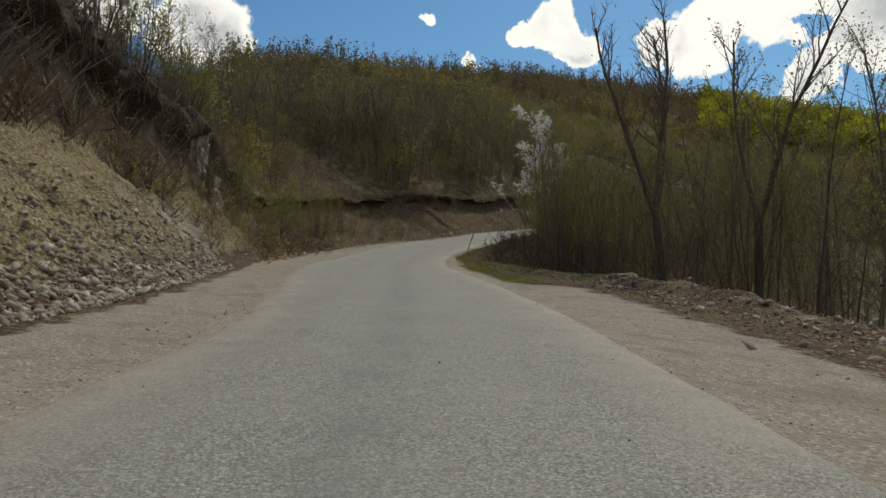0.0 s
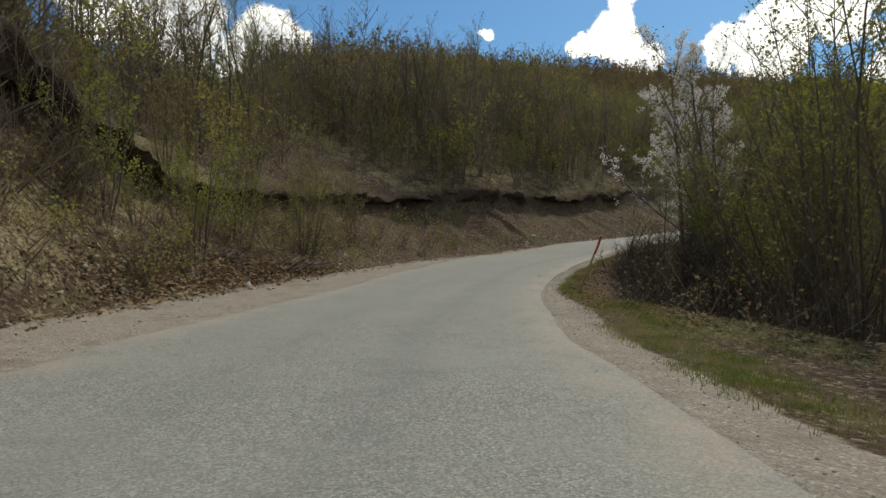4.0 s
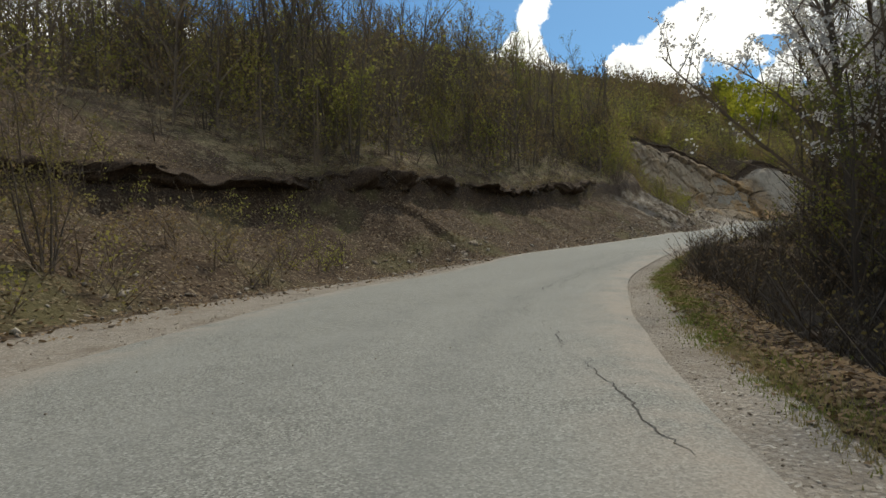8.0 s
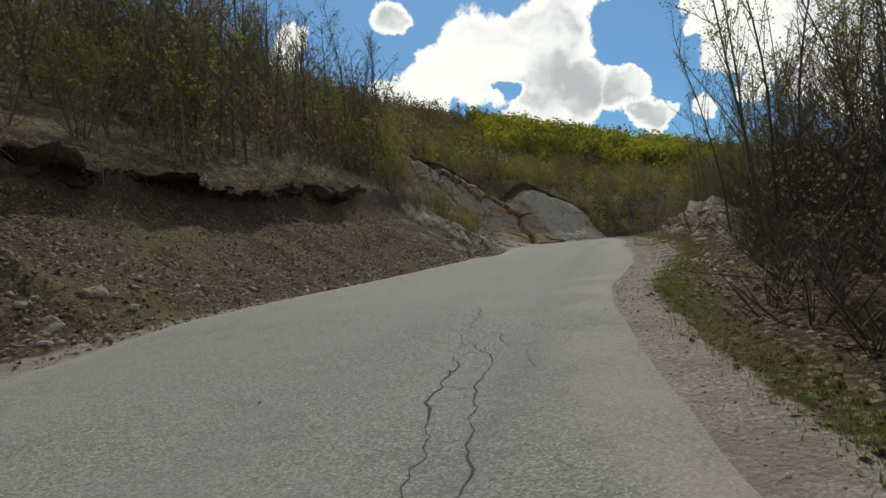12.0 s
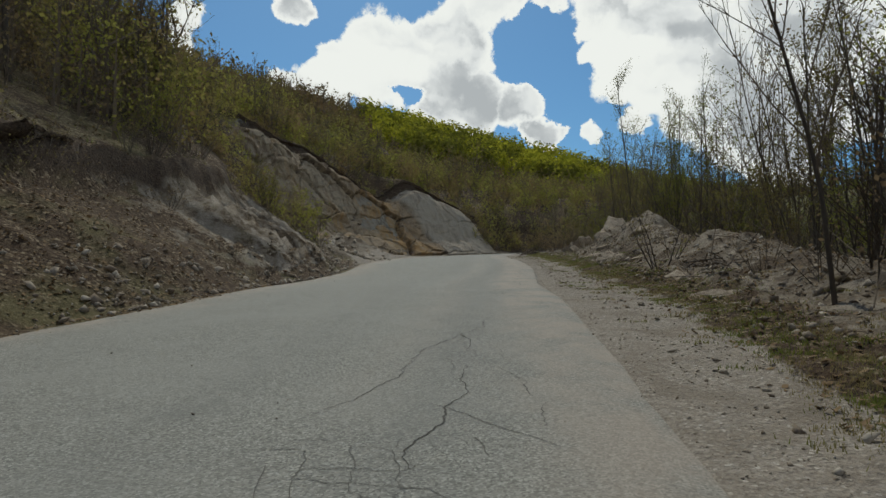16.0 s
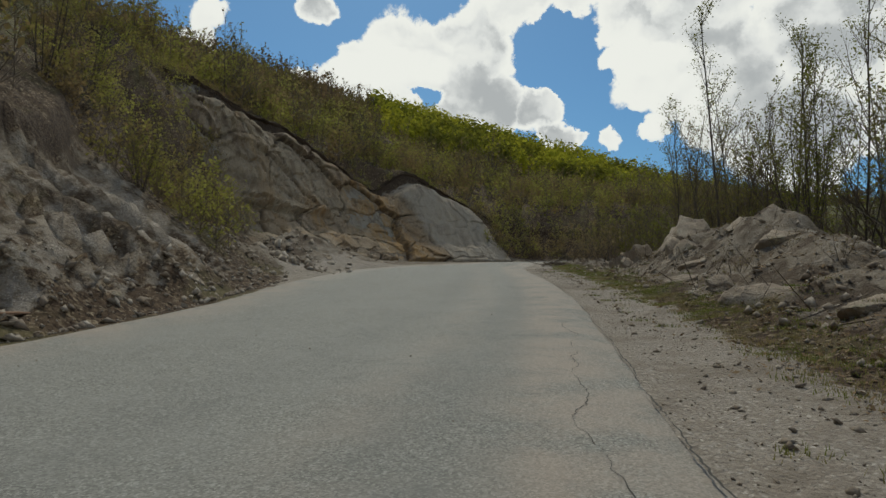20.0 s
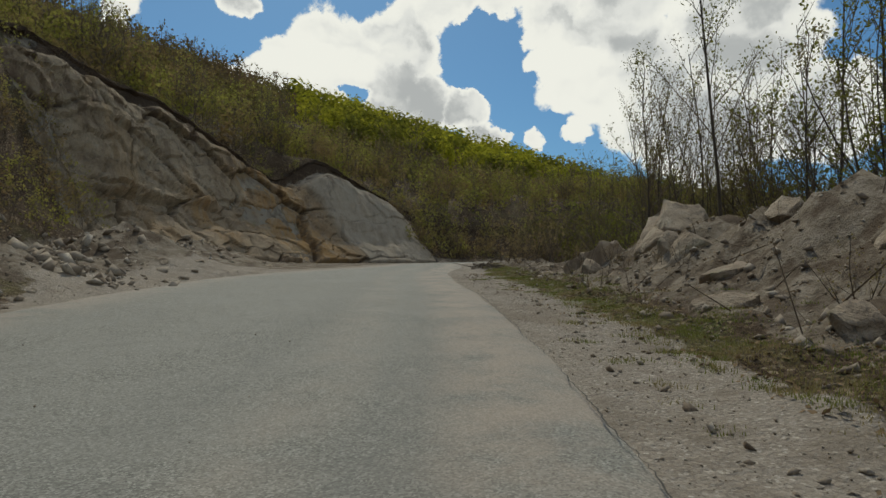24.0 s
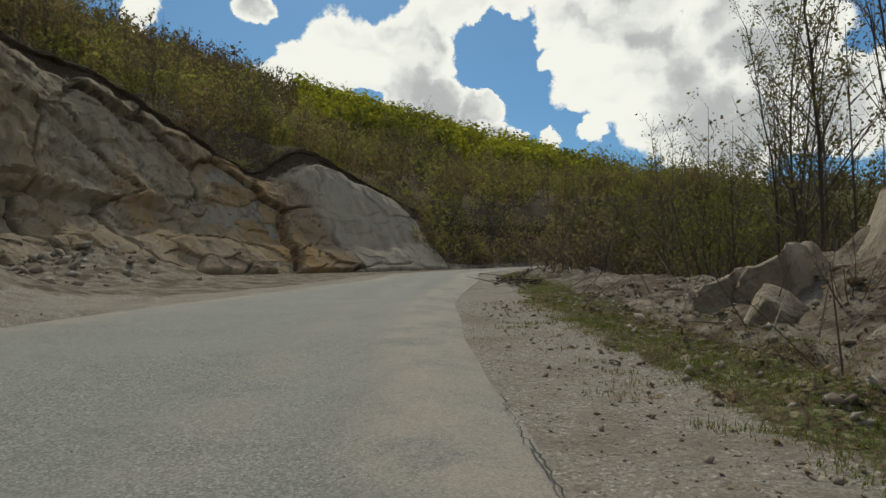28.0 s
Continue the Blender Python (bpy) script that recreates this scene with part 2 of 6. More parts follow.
def rough(x, y, scale, octaves=4, seed=0.0):
    """Smooth lattice noise on arrays, about -1 to 1."""
    out, amp, tot = 0, 1.0, 0
    for o in range(octaves):
        f = 2.03 ** o / scale
        a = 0.6 + 1.3 * o + seed
        u, v = (x * math.cos(a) - y * math.sin(a)) * f + 37.3 * a, (x * math.sin(a) + y * math.cos(a)) * f + 91.7 * a
        iu, iv = np.floor(u).astype(int), np.floor(v).astype(int)
        fu, fv = u - iu, v - iv
        fu, fv = fu * fu * (3 - 2 * fu), fv * fv * (3 - 2 * fv)
        g = lambda p, q: _table[(iu + p) % 256, (iv + q) % 256]
        w_ = (g(0, 0) * (1 - fu) + g(1, 0) * fu) * (1 - fv) + (g(0, 1) * (1 - fu) + g(1, 1) * fu) * fv
        out, tot, amp = out + amp * w_, tot + amp, amp * 0.55
    return out / tot * 1.5


def base_z(x, y):
    """The wide lie of the land: slope on the left, valley on the right, ridges all round."""
    s, l = station(x, y)
    zr = road_z(s)
    up = ABOVE(s) * np.maximum(l - TOE(s) - BANK_RUN(s), -8)
    top_ = cap(s, l, x, y)
    left = zr + BANK_TOP(s) + np.where(up > 0, top_ * (1 - np.exp(-np.maximum(up, 0) / top_)), up)
    right = zr - 13 + 0 * l
    a, d = RIDGE[:-1], np.diff(RIDGE, axis=0)
    px, py = x[:, None], y[:, None]
    u = np.clip(((px - a[:, 0]) * d[:, 0] + (py - a[:, 1]) * d[:, 1]) / (d[:, 0] ** 2 + d[:, 1] ** 2), 0, 1)
    dist = np.hypot(px - a[:, 0] - u * d[:, 0], py - a[:, 1] - u * d[:, 1])
    i = dist.argmin(1)
    k = np.arange(len(i))
    top = a[i, 2] + u[k, i] * d[i, 2]
    hill = top - 0.42 * np.sqrt(dist[k, i] ** 2 + 15 ** 2) + 6
    z = np.where(l > 0, np.maximum(left, np.minimum(hill, 200)), np.maximum(right, hill))
    return z + 1.2 * rough(x, y, 60, 3)


def smooth(a, b, v):
    t = np.clip((v - a) / (b - a), 0, 1)
    return t * t * (3 - 2 * t)


def ground_z(s, l):
    """Height of the ground beside the road at station s, l metres to its left."""
    zr = road_z(s)
    x, y = place(s, l)
    el, er, toe, bh, run = EDGE_L(s), EDGE_R(s), TOE(s), BANK_H(s), BANK_RUN(s)
    # left: verge, bank with a steep lip, slope above
    b = (l - toe) / run
    cliff = smooth(104, 112, s) * (1 - smooth(150, 170, s))
    old = 1 - smooth(34, 40, s)
    scree = (0.74 - 0.16 * old) * np.clip(b, 0, 1) + (0.26 + 0.16 * old) * smooth(0.86 - 0.1 * old, 1.0, b)
    wall = 0.16 * smooth(0.0, 0.3, b) + 0.68 * smooth(0.28, 0.86, b) + 0.16 * smooth(0.88, 1.0, b)
    bh = bh + (BANK_TOP(s) - bh) * smooth(1.0, 1.5, b)
    prof = bh * (scree * (1 - cliff) + wall * cliff)
    up = ABOVE(s) * np.maximum(l - toe - run, 0)
    top_ = cap(s, l, x, y)
    up = top_ * (1 - np.exp(-up / top_))
    ribs = (rough(s, l * 0.22, 3.6, 4, 0.0) * 0.45 + rough(s, l, 1.6, 3, 5.0) * 0.14) * smooth(0.02, 0.3, b) * (1 - 0.6 * smooth(1.0, 1.6, b)) * (1 + 0.9 * cliff)
    talus = (1.4 * np.exp(-((s - 119) / 4.5) ** 2 - ((l - 12.0) / 3.0) ** 2) + 1.3 * np.exp(-((s - 132) / 5) ** 2 - ((l - 14) / 2.5) ** 2) + 0.9 * np.exp(-((s - 110) / 2.5) ** 2 - ((l - 11) / 2) ** 2)) * (1 + 0.3 * rough(s, l, 2.2, 3, 4.0) + 0.3 * np.abs(rough(s, l, 1.0, 4, 6.0)))
    rill = np.exp(-((s - 98) / 8) ** 2) * smooth(0.0, 0.2, b) * (1 - smooth(0.9, 1.05, b)) * (0.5 - np.abs(rough(s + 0.4 * l, l * 0.1, 2.0, 4, 1.0)) ** 0.7) * 1.5
    rill = rill + (1 - smooth(30, 38, s)) * smooth(0.0, 0.2, b) * (1 - smooth(0.75, 0.95, b)) * (0.45 - np.abs(rough(s + 0.5 * l, l * 0.1, 2.6, 3, 2.0))) * 0.8
    step_ = rough(s, l * 0.7, 5.0, 3, 7.0) * 3.0
    block = (np.floor(step_) + smooth(0.35, 0.65, step_ - np.floor(step_))) / 3.0 * 1.5 + rough(s, l, 1.3, 4, 2.0) * 0.35 - 0.5 * np.maximum(0, 0.12 - np.abs(rough(s, l * 0.25, 4.0, 3, 9.0))) / 0.12
    ribs = ribs * (1 - 0.5 * cliff) + 0.35 * cliff * block * smooth(0.1, 0.35, b) * (1 - smooth(0.9, 1.05, b)) + rill
    z_left = zr - 0.06 + talus + 0.10 * smooth(el + 0.5, toe, l) + prof + up + ribs + 0.35 * rough(x, y, 12, 3) * smooth(1.0, 2.0, b)
    # right: verge, heaps of spoil, fall to the valley
    out = er - l
    ver, mh, mw = VERGE_R(s), MOUND(s), MOUND_W(s)
    m = (out - ver) / mw
    back = smooth(97, 107, s)
    heap = mh * np.exp(-((m - 0.55 - 0.35 * back) / (0.36 + 0.08 * back)) ** 2) * (1 + 0.25 * rough(s, l, 6.0, 3, 3.0) + 0.38 * rough(s, l, 1.9, 4, 8.0))
    heap = heap + 0.16 * smooth(66, 84, s) * smooth(-0.4, 0.2, m) * (1 - smooth(1.2, 1.6, m)) * np.abs(rough(s, l, 1.0, 4, 6.0)) * 1.7
    fall = FALL(s) * np.maximum(out - ver - mw * np.where(s > 64, 0.8, 0.25), 0)
    fall = 16 * (1 - np.exp(-fall / 16))
    z_right = zr - 0.07 - (0.012 + 0.05 * (1 - smooth(26, 36, s))) * np.minimum(out, 6) + np.maximum(heap, 0) - fall + 0.3 * rough(x, y, 9, 3) * smooth(ver, ver + 4, out)
    z = np.where(l > 0.5 * (el + er), z_left, z_right)
    near = np.minimum(np.abs(l - el), np.abs(l - er))
    return z + 0.035 * rough(x, y, 1.3, 3) * smooth(0.2, 1.2, np.where((l < el) & (l > er), 0, near))


def height(x, y):
    """Ground height at single points of the plan, within the strip beside the road."""
    s, l = station(x, y)
    return ground_z(s, l)
# ---- materials ----
def material(name, rough_=0.9):
    m = bpy.data.materials.new(name)
    m.use_nodes = True
    n = Nodes(m.node_tree)
    return m, n


def finish(n, color, rough_=0.9, bump=None, strength=0.4, distance=0.02, spec=0.25, **more):
    ins = {"Base Color": color if isinstance(color, bpy.types.NodeSocket) else (*color, 1), "Roughness": rough_, "Specular IOR Level": spec}
    ins.update(more)
    b = n.add("ShaderNodeBsdfPrincipled", ins)
    if bump is not None:
        bn = n.add("ShaderNodeBump", {"Height": bump, "Strength": strength, "Distance": distance})
        n.tree.links.new(bn.outputs[0], b.inputs["Normal"])
    n.add("ShaderNodeOutputMaterial", {"Surface": b.outputs[0]})
    return b


def mat_simple(name, a, b, scale=6.0, rough_=0.9, bump=0.3):
    m, n = material(name)
    c = n.add("ShaderNodeTexCoord").outputs["Object"]
    f = n.noise(c, scale, 5)
    finish(n, n.mix(f, a, b), rough_, n.noise(c, scale * 5, 3), bump)
    return m


def coords(n):
    return n.add("ShaderNodeTexCoord").outputs["Object"]


def attr(n, name):
    return n.add("ShaderNodeAttribute", attribute_name=name).outputs["Fac"]


def cells(n, vec, scale, feature="F1", out="Distance", random_=1.0):
    return n.add("ShaderNodeTexVoronoi", {"Vector": vec, "Scale": scale, "Randomness": random_}, feature=feature).outputs[out]


def asphalt():
    """Old pale asphalt with visible aggregate, dust along its edges and darker wheel lanes."""
    m, n = material("asphalt")
    c = coords(n)
    stone = n.add("ShaderNodeTexVoronoi", {"Vector": c, "Scale": 72.0}).outputs["Color"]
    grit = n.add("ShaderNodeSeparateColor", {"Color": stone}).outputs[0]
    col = n.ramp(grit, [(0.0, (0.115, 0.113, 0.098)), (0.45, (0.215, 0.211, 0.184)), (0.8, (0.28, 0.275, 0.241)), (1.0, (0.40, 0.395, 0.348))])
    col = n.mix(n.span(n.noise(c, 0.55, 5, 0.6), 0.35, 0.7, 0.0, 0.45), col, (0.27, 0.265, 0.235))
    col = n.mix(n.span(n.noise(c, 2.3, 4, 0.6), 0.52, 0.75, 0.0, 0.35), col, (0.15, 0.148, 0.135))
    col = n.mix(n.math("MULTIPLY", attr(n, "lane"), n.span(n.noise(c, 1.6, 3), 0.3, 0.7, 0.15, 0.5)), col, (0.16, 0.16, 0.145))
    dust = n.math("MULTIPLY", attr(n, "dust"), n.span(n.noise(c, 1.1, 6, 0.65), 0.3, 0.62, 0.0, 0.9), clamp=True)
    col = n.mix(dust, col, n.mix(grit, (0.27, 0.23, 0.187), (0.385, 0.33, 0.27)))
    h = n.math("ADD", n.math("MULTIPLY", grit, 0.6), n.noise(c, 30, 3))
    finish(n, col, 0.85, h, 0.5, 0.006, 0.3)
    return m


def earth():
    """Bank, verge and slope: dust, stones, leaf litter, rock and thin grass by what the place carries."""
    m, n = material("earth")
    c = coords(n)
    big, mid, fine = n.noise(c, 0.35, 5, 0.6), n.noise(c, 2.2, 6, 0.62), n.noise(c, 14, 5, 0.6)
    fleck = n.add("ShaderNodeSeparateColor", {"Color": n.add("ShaderNodeTexVoronoi", {"Vector": c, "Scale": 16.0}).outputs["Color"]}).outputs[0]
    litter = n.ramp(fleck, [(0.0, (0.032, 0.021, 0.014)), (0.45, (0.078, 0.05, 0.03)), (0.8, (0.13, 0.092, 0.058)), (1.0, (0.30, 0.24, 0.16))])
    litter = n.mix(n.span(mid, 0.45, 0.62, 0.0, 0.7), litter, (0.065, 0.042, 0.026))
    litter = n.mix(n.span(big, 0.5, 0.68, 0.0, 0.55), litter, (0.13, 0.12, 0.05))
    pebble = n.add("ShaderNodeSeparateColor", {"Color": n.add("ShaderNodeTexVoronoi", {"Vector": c, "Scale": 42.0}).outputs["Color"]}).outputs[0]
    dust = n.ramp(pebble, [(0.0, (0.225, 0.193, 0.155)), (0.5, (0.297, 0.258, 0.210)), (0.9, (0.35, 0.309, 0.257)), (1.0, (0.50, 0.455, 0.39))])
    dust = n.mix(n.span(mid, 0.48, 0.68, 0.0, 0.55), dust, (0.23, 0.19, 0.148))
    dust = n.mix(n.span(n.noise(c, 0.8, 6, 0.65), 0.5, 0.64, 0.0, 0.6), dust, (0.20, 0.165, 0.125))
    dust = n.mix(n.span(n.noise(c, 26.0, 4, 0.7), 0.58, 0.72, 0.0, 0.5), dust, (0.14, 0.11, 0.08))
    streak = n.add("ShaderNodeMapping", {"Vector": c, "Scale": (1.0, 1.0, 0.16)}).outputs[0]
    vein = n.noise(streak, 0.8, 6, 0.6)
    rock = n.ramp(vein, [(0.25, (0.11, 0.09, 0.07)), (0.42, (0.23, 0.195, 0.15)), (0.55, (0.31, 0.27, 0.21)), (0.7, (0.22, 0.215, 0.195))])
    rock = n.mix(n.span(n.noise(c, 0.16, 4), 0.52, 0.62, 0.0, 0.75), rock, (0.27, 0.175, 0.08))
    rock = n.mix(n.span(n.noise(streak, 1.9, 5, 0.65), 0.55, 0.7, 0.0, 0.6), rock, (0.12, 0.085, 0.06))
    rock = n.mix(n.span(n.noise(c, 0.5, 5, 0.6), 0.56, 0.66, 0.0, 0.5), rock, (0.17, 0.155, 0.07))
    rock = n.mix(n.span(n.noise(c, 7.0, 6, 0.7), 0.5, 0.75, 0.0, 0.5), rock, (0.36, 0.32, 0.26))
    seam = n.add("ShaderNodeMapping", {"Vector": c, "Scale": (1.0, 1.0, 0.45)}).outputs[0]
    joint = n.span(cells(n, n.add("ShaderNodeVectorMath", {0: seam, 1: n.add("ShaderNodeVectorMath", {0: n.add("ShaderNodeTexNoise", {"Vector": c, "Scale": 0.6, "Detail": 6.0}).outputs["Color"], "Scale": 3.0}, operation="SCALE").outputs[0]}, operation="ADD").outputs[0], 0.17, "DISTANCE_TO_EDGE"), 0.0, 0.03, 1.0, 0.0)
    rock = n.mix(n.math("MULTIPLY", joint, 0.45), rock, (0.06, 0.048, 0.038))
    spoil = n.ramp(mid, [(0.3, (0.12, 0.092, 0.066)), (0.48, (0.21, 0.175, 0.132)), (0.65, (0.30, 0.262, 0.21))])
    spoil = n.mix(n.span(fine, 0.5, 0.68, 0.0, 0.6), spoil, (0.15, 0.115, 0.08))
    spoil = n.mix(n.span(n.noise(c, 0.9, 6, 0.66), 0.48, 0.58, 0.0, 0.8), spoil, (0.085, 0.06, 0.04))
    grass = n.ramp(fleck, [(0.0, (0.07, 0.082, 0.03)), (0.6, (0.145, 0.155, 0.055)), (1.0, (0.26, 0.235, 0.12))])
    edge = n.math("MULTIPLY_ADD", n.noise(c, 1.3, 6, 0.68), 1.1, -0.55)

    def where(name, lo=0.42, hi=0.6):
        return n.span(n.math("ADD", attr(n, name), edge), lo, hi)

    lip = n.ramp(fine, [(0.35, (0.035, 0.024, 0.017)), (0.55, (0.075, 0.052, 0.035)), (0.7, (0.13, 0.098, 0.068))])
    col = n.mix(where("rock"), litter, rock)
    straw = n.ramp(fleck, [(0.0, (0.11, 0.085, 0.045)), (0.5, (0.21, 0.165, 0.09)), (1.0, (0.36, 0.295, 0.18))])
    col = n.mix(n.math("MULTIPLY", where("straw"), 0.85), col, straw)
    col = n.mix(where("spoil"), col, spoil)
    col = n.mix(where("dust"), col, dust)
    col = n.mix(n.math("MULTIPLY", where("grass", 0.5, 0.75), n.span(fine, 0.4, 0.6)), col, grass)
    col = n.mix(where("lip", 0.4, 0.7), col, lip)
    h = n.math("ADD", n.math("MULTIPLY", mid, 1.6), n.math("ADD", fine, n.math("MULTIPLY", fleck, 0.35)))
    finish(n, col, 0.95, h, 0.75, 0.07, 0.15)
    return m


def bark(name, a, b):
    m, n = material(name)
    c = n.add("ShaderNodeMapping", {"Vector": coords(n), "Scale": (1, 1, 0.25)}).outputs[0]
    f = n.noise(c, 26, 5, 0.6)
    o = n.add("ShaderNodeObjectInfo").outputs["Random"]
    col = n.mix(f, a, b)
    col = n.mix(n.span(o, 0, 1, 0.0, 0.5, False), col, (0.16, 0.13, 0.10))
    finish(n, col, 0.9, f, 0.4, 0.01, 0.15)
    return m


M_ASPHALT, M_EARTH = asphalt(), earth()
M_SOIL = mat_simple("woodland_floor", (0.07, 0.065, 0.022), (0.13, 0.125, 0.04), 0.25)
M_TOPSOIL = mat_simple("dark_topsoil", (0.028, 0.02, 0.014), (0.085, 0.058, 0.038), 5.0, 0.95, 0.8)
M_STONE = mat_simple("limestone", (0.17, 0.135, 0.10), (0.36, 0.31, 0.245), 3.0, 0.9, 0.6)
M_BARK = bark("bark", (0.05, 0.04, 0.031), (0.125, 0.103, 0.08))
M_TWIG = bark("twig", (0.105, 0.078, 0.055), (0.235, 0.18, 0.13))
M_ROOT = mat_simple("dead_wood", (0.10, 0.075, 0.055), (0.26, 0.21, 0.16), 9.0, 0.9, 0.5)


def leaf_mat(name, a, b, c_, through_=0.4, patch=0.12):
    """Small leaves: each its own tint, whole trees leaning to one or another colour."""
    m, n = material(name)
    g = n.add("ShaderNodeNewGeometry")
    o = n.add("ShaderNodeObjectInfo")
    spread = n.noise(g.outputs["Position"], patch, 3, 0.5)
    f = n.math("ADD", n.math("MULTIPLY", g.outputs["Random Per Island"], 0.5), n.math("MULTIPLY", o.outputs["Random"], 0.4))
    col = n.mix(f, a, b)
    col = n.mix(n.span(spread, 0.42, 0.62), col, c_)
    d = n.add("ShaderNodeBsdfDiffuse", {"Color": col})
    t = n.add("ShaderNodeBsdfTranslucent", {"Color": col})
    mx = n.add("ShaderNodeMixShader", {0: through_, 1: d.outputs[0], 2: t.outputs[0]})
    n.add("ShaderNodeOutputMaterial", {"Surface": mx.outputs[0]})
    return m


M_LEAF = leaf_mat("spring_leaf", (0.15, 0.165, 0.035), (0.30, 0.30, 0.075), (0.19, 0.16, 0.065), 0.5)
M_FAR = leaf_mat("far_foliage", (0.28, 0.285, 0.032), (0.60, 0.56, 0.06), (0.17, 0.17, 0.036), 0.5, 0.10)
M_OLIVE = leaf_mat("olive_buds", (0.23, 0.225, 0.055), (0.43, 0.41, 0.11), (0.26, 0.19, 0.095), 0.5, 0.22)
M_KNOLL = leaf_mat("knoll_buds", (0.15, 0.12, 0.05), (0.25, 0.205, 0.08), (0.21, 0.145, 0.085), 0.4, 0.05)
M_BUD = leaf_mat("brown_buds", (0.21, 0.15, 0.09), (0.32, 0.24, 0.14), (0.24, 0.21, 0.09), 0.5)
M_BLOSSOM = leaf_mat("white_blossom", (0.75, 0.72, 0.68), (0.85, 0.83, 0.80), (0.8, 0.76, 0.72), 0.3)
M_LITTER = leaf_mat("dead_leaf", (0.16, 0.105, 0.06), (0.40, 0.30, 0.185), (0.25, 0.175, 0.105), 0.1, 0.8)
M_GRASS = leaf_mat("grass_blade", (0.13, 0.165, 0.035), (0.24, 0.26, 0.07), (0.30, 0.25, 0.12), 0.35, 1.2)

# ---- the ground ----
def sheet(name, verts, nu, nv, mat, label, uv=None):
    """A grid of nu by nv vertices as one mesh."""
    i = np.arange((nu - 1) * (nv - 1))
    a = (i // (nv - 1)) * nv + i % (nv - 1)
    faces = np.stack([a, a + nv, a + nv + 1, a + 1], 1)
    me = bpy.data.meshes.new(name)
    me.vertices.add(len(verts))
    me.vertices.foreach_set("co", np.asarray(verts, np.float32).ravel())
    me.loops.add(faces.size)
    me.loops.foreach_set("vertex_index", faces.ravel().astype(np.int32))
    me.polygons.add(len(faces))
    me.polygons.foreach_set("loop_start", np.arange(0, faces.size, 4, dtype=np.int32))
    me.polygons.foreach_set("use_smooth", np.ones(len(faces), bool))
    me.update(calc_edges=True)
    if uv is not None:
        lay = me.uv_layers.new(name="plan")
        lay.data.foreach_set("uv", np.asarray(uv, np.float32)[faces.ravel()].ravel())
    me.materials.append(mat)
    return tagged(new(name, me), label, name.split("_")[0], kind="structure")


def weigh(ob, **values):
    """Per-vertex shares of what the ground carries, for its material."""
    for key, v in values.items():
        at = ob.data.attributes.new(key, "FLOAT", "POINT")
        at.data.foreach_set("value", np.asarray(v, np.float32))


def lattice(a, b):
    A, B = np.meshgrid(a, b, indexing="ij")
    return A.ravel(), B.ravel()


# wide land to the horizon
gx = np.unique(np.r_[-3000, -1500, -800, -500, np.arange(-320, 420, 8.0), 600, 900, 1600, 3000])
gy = np.unique(np.r_[-3000, -1500, -800, -500, np.arange(-320, 420, 8.0), 600, 900, 1600, 3000])
X, Y = lattice(gx, gy)
Z = base_z(X, Y)
S_, L_ = station(X, Y)
near = (S_ > -34) & (S_ < 186)
low = np.where((L_ < 20) & (L_ > -20), road_z(S_) - 9, ground_z(S_, np.clip(L_, -34, 62)) - 6)
Z = np.where(near & (L_ > -29) & (L_ < 43), np.minimum(Z, low), Z)
Z = np.where(near & (L_ <= -29) & (L_ > -48), np.minimum(Z, road_z(S_) - 15.5), Z)
far = np.maximum(np.abs(X), np.abs(Y))
Z = np.where(far > 430, np.minimum(Z, 20), Z)
sheet("ground", np.stack([X, Y, Z], 1), len(gx), len(gy), M_SOIL, "wooded valley land and hills under spring forest")

# the strip of ground beside the road
ss = np.arange(-36, 188, 0.28)
ll = np.r_[np.arange(-34, -14, 1.0), np.arange(-14, -8, 0.5), np.arange(-8, 14, 0.25), np.arange(14, 26, 0.4), np.arange(26, 62, 1.2)]
Sg, Lg = lattice(ss, ll)
tight = np.where(Sg > 136, np.maximum(Lg, -16), Lg)
Xg, Yg = place(Sg, tight)
Zg = ground_z(Sg, tight)
Zg = Zg + (base_z(Xg, Yg) + 0.9 - Zg) * smooth(32, 45, tight) - 2.8 * np.clip((tight - 46) / 15, 0, 1)
under = (tight > EDGE_R(Sg) + 0.15) & (tight < EDGE_L(Sg) - 0.15)
Zg = np.where(under, road_z(Sg) - 0.12, Zg)
bank = sheet("embankment_ground", np.stack([Xg, Yg, Zg], 1), len(ss), len(ll), M_EARTH, "dusty earth verges, scree bank and rock cutting", np.stack([Sg, Lg], 1))

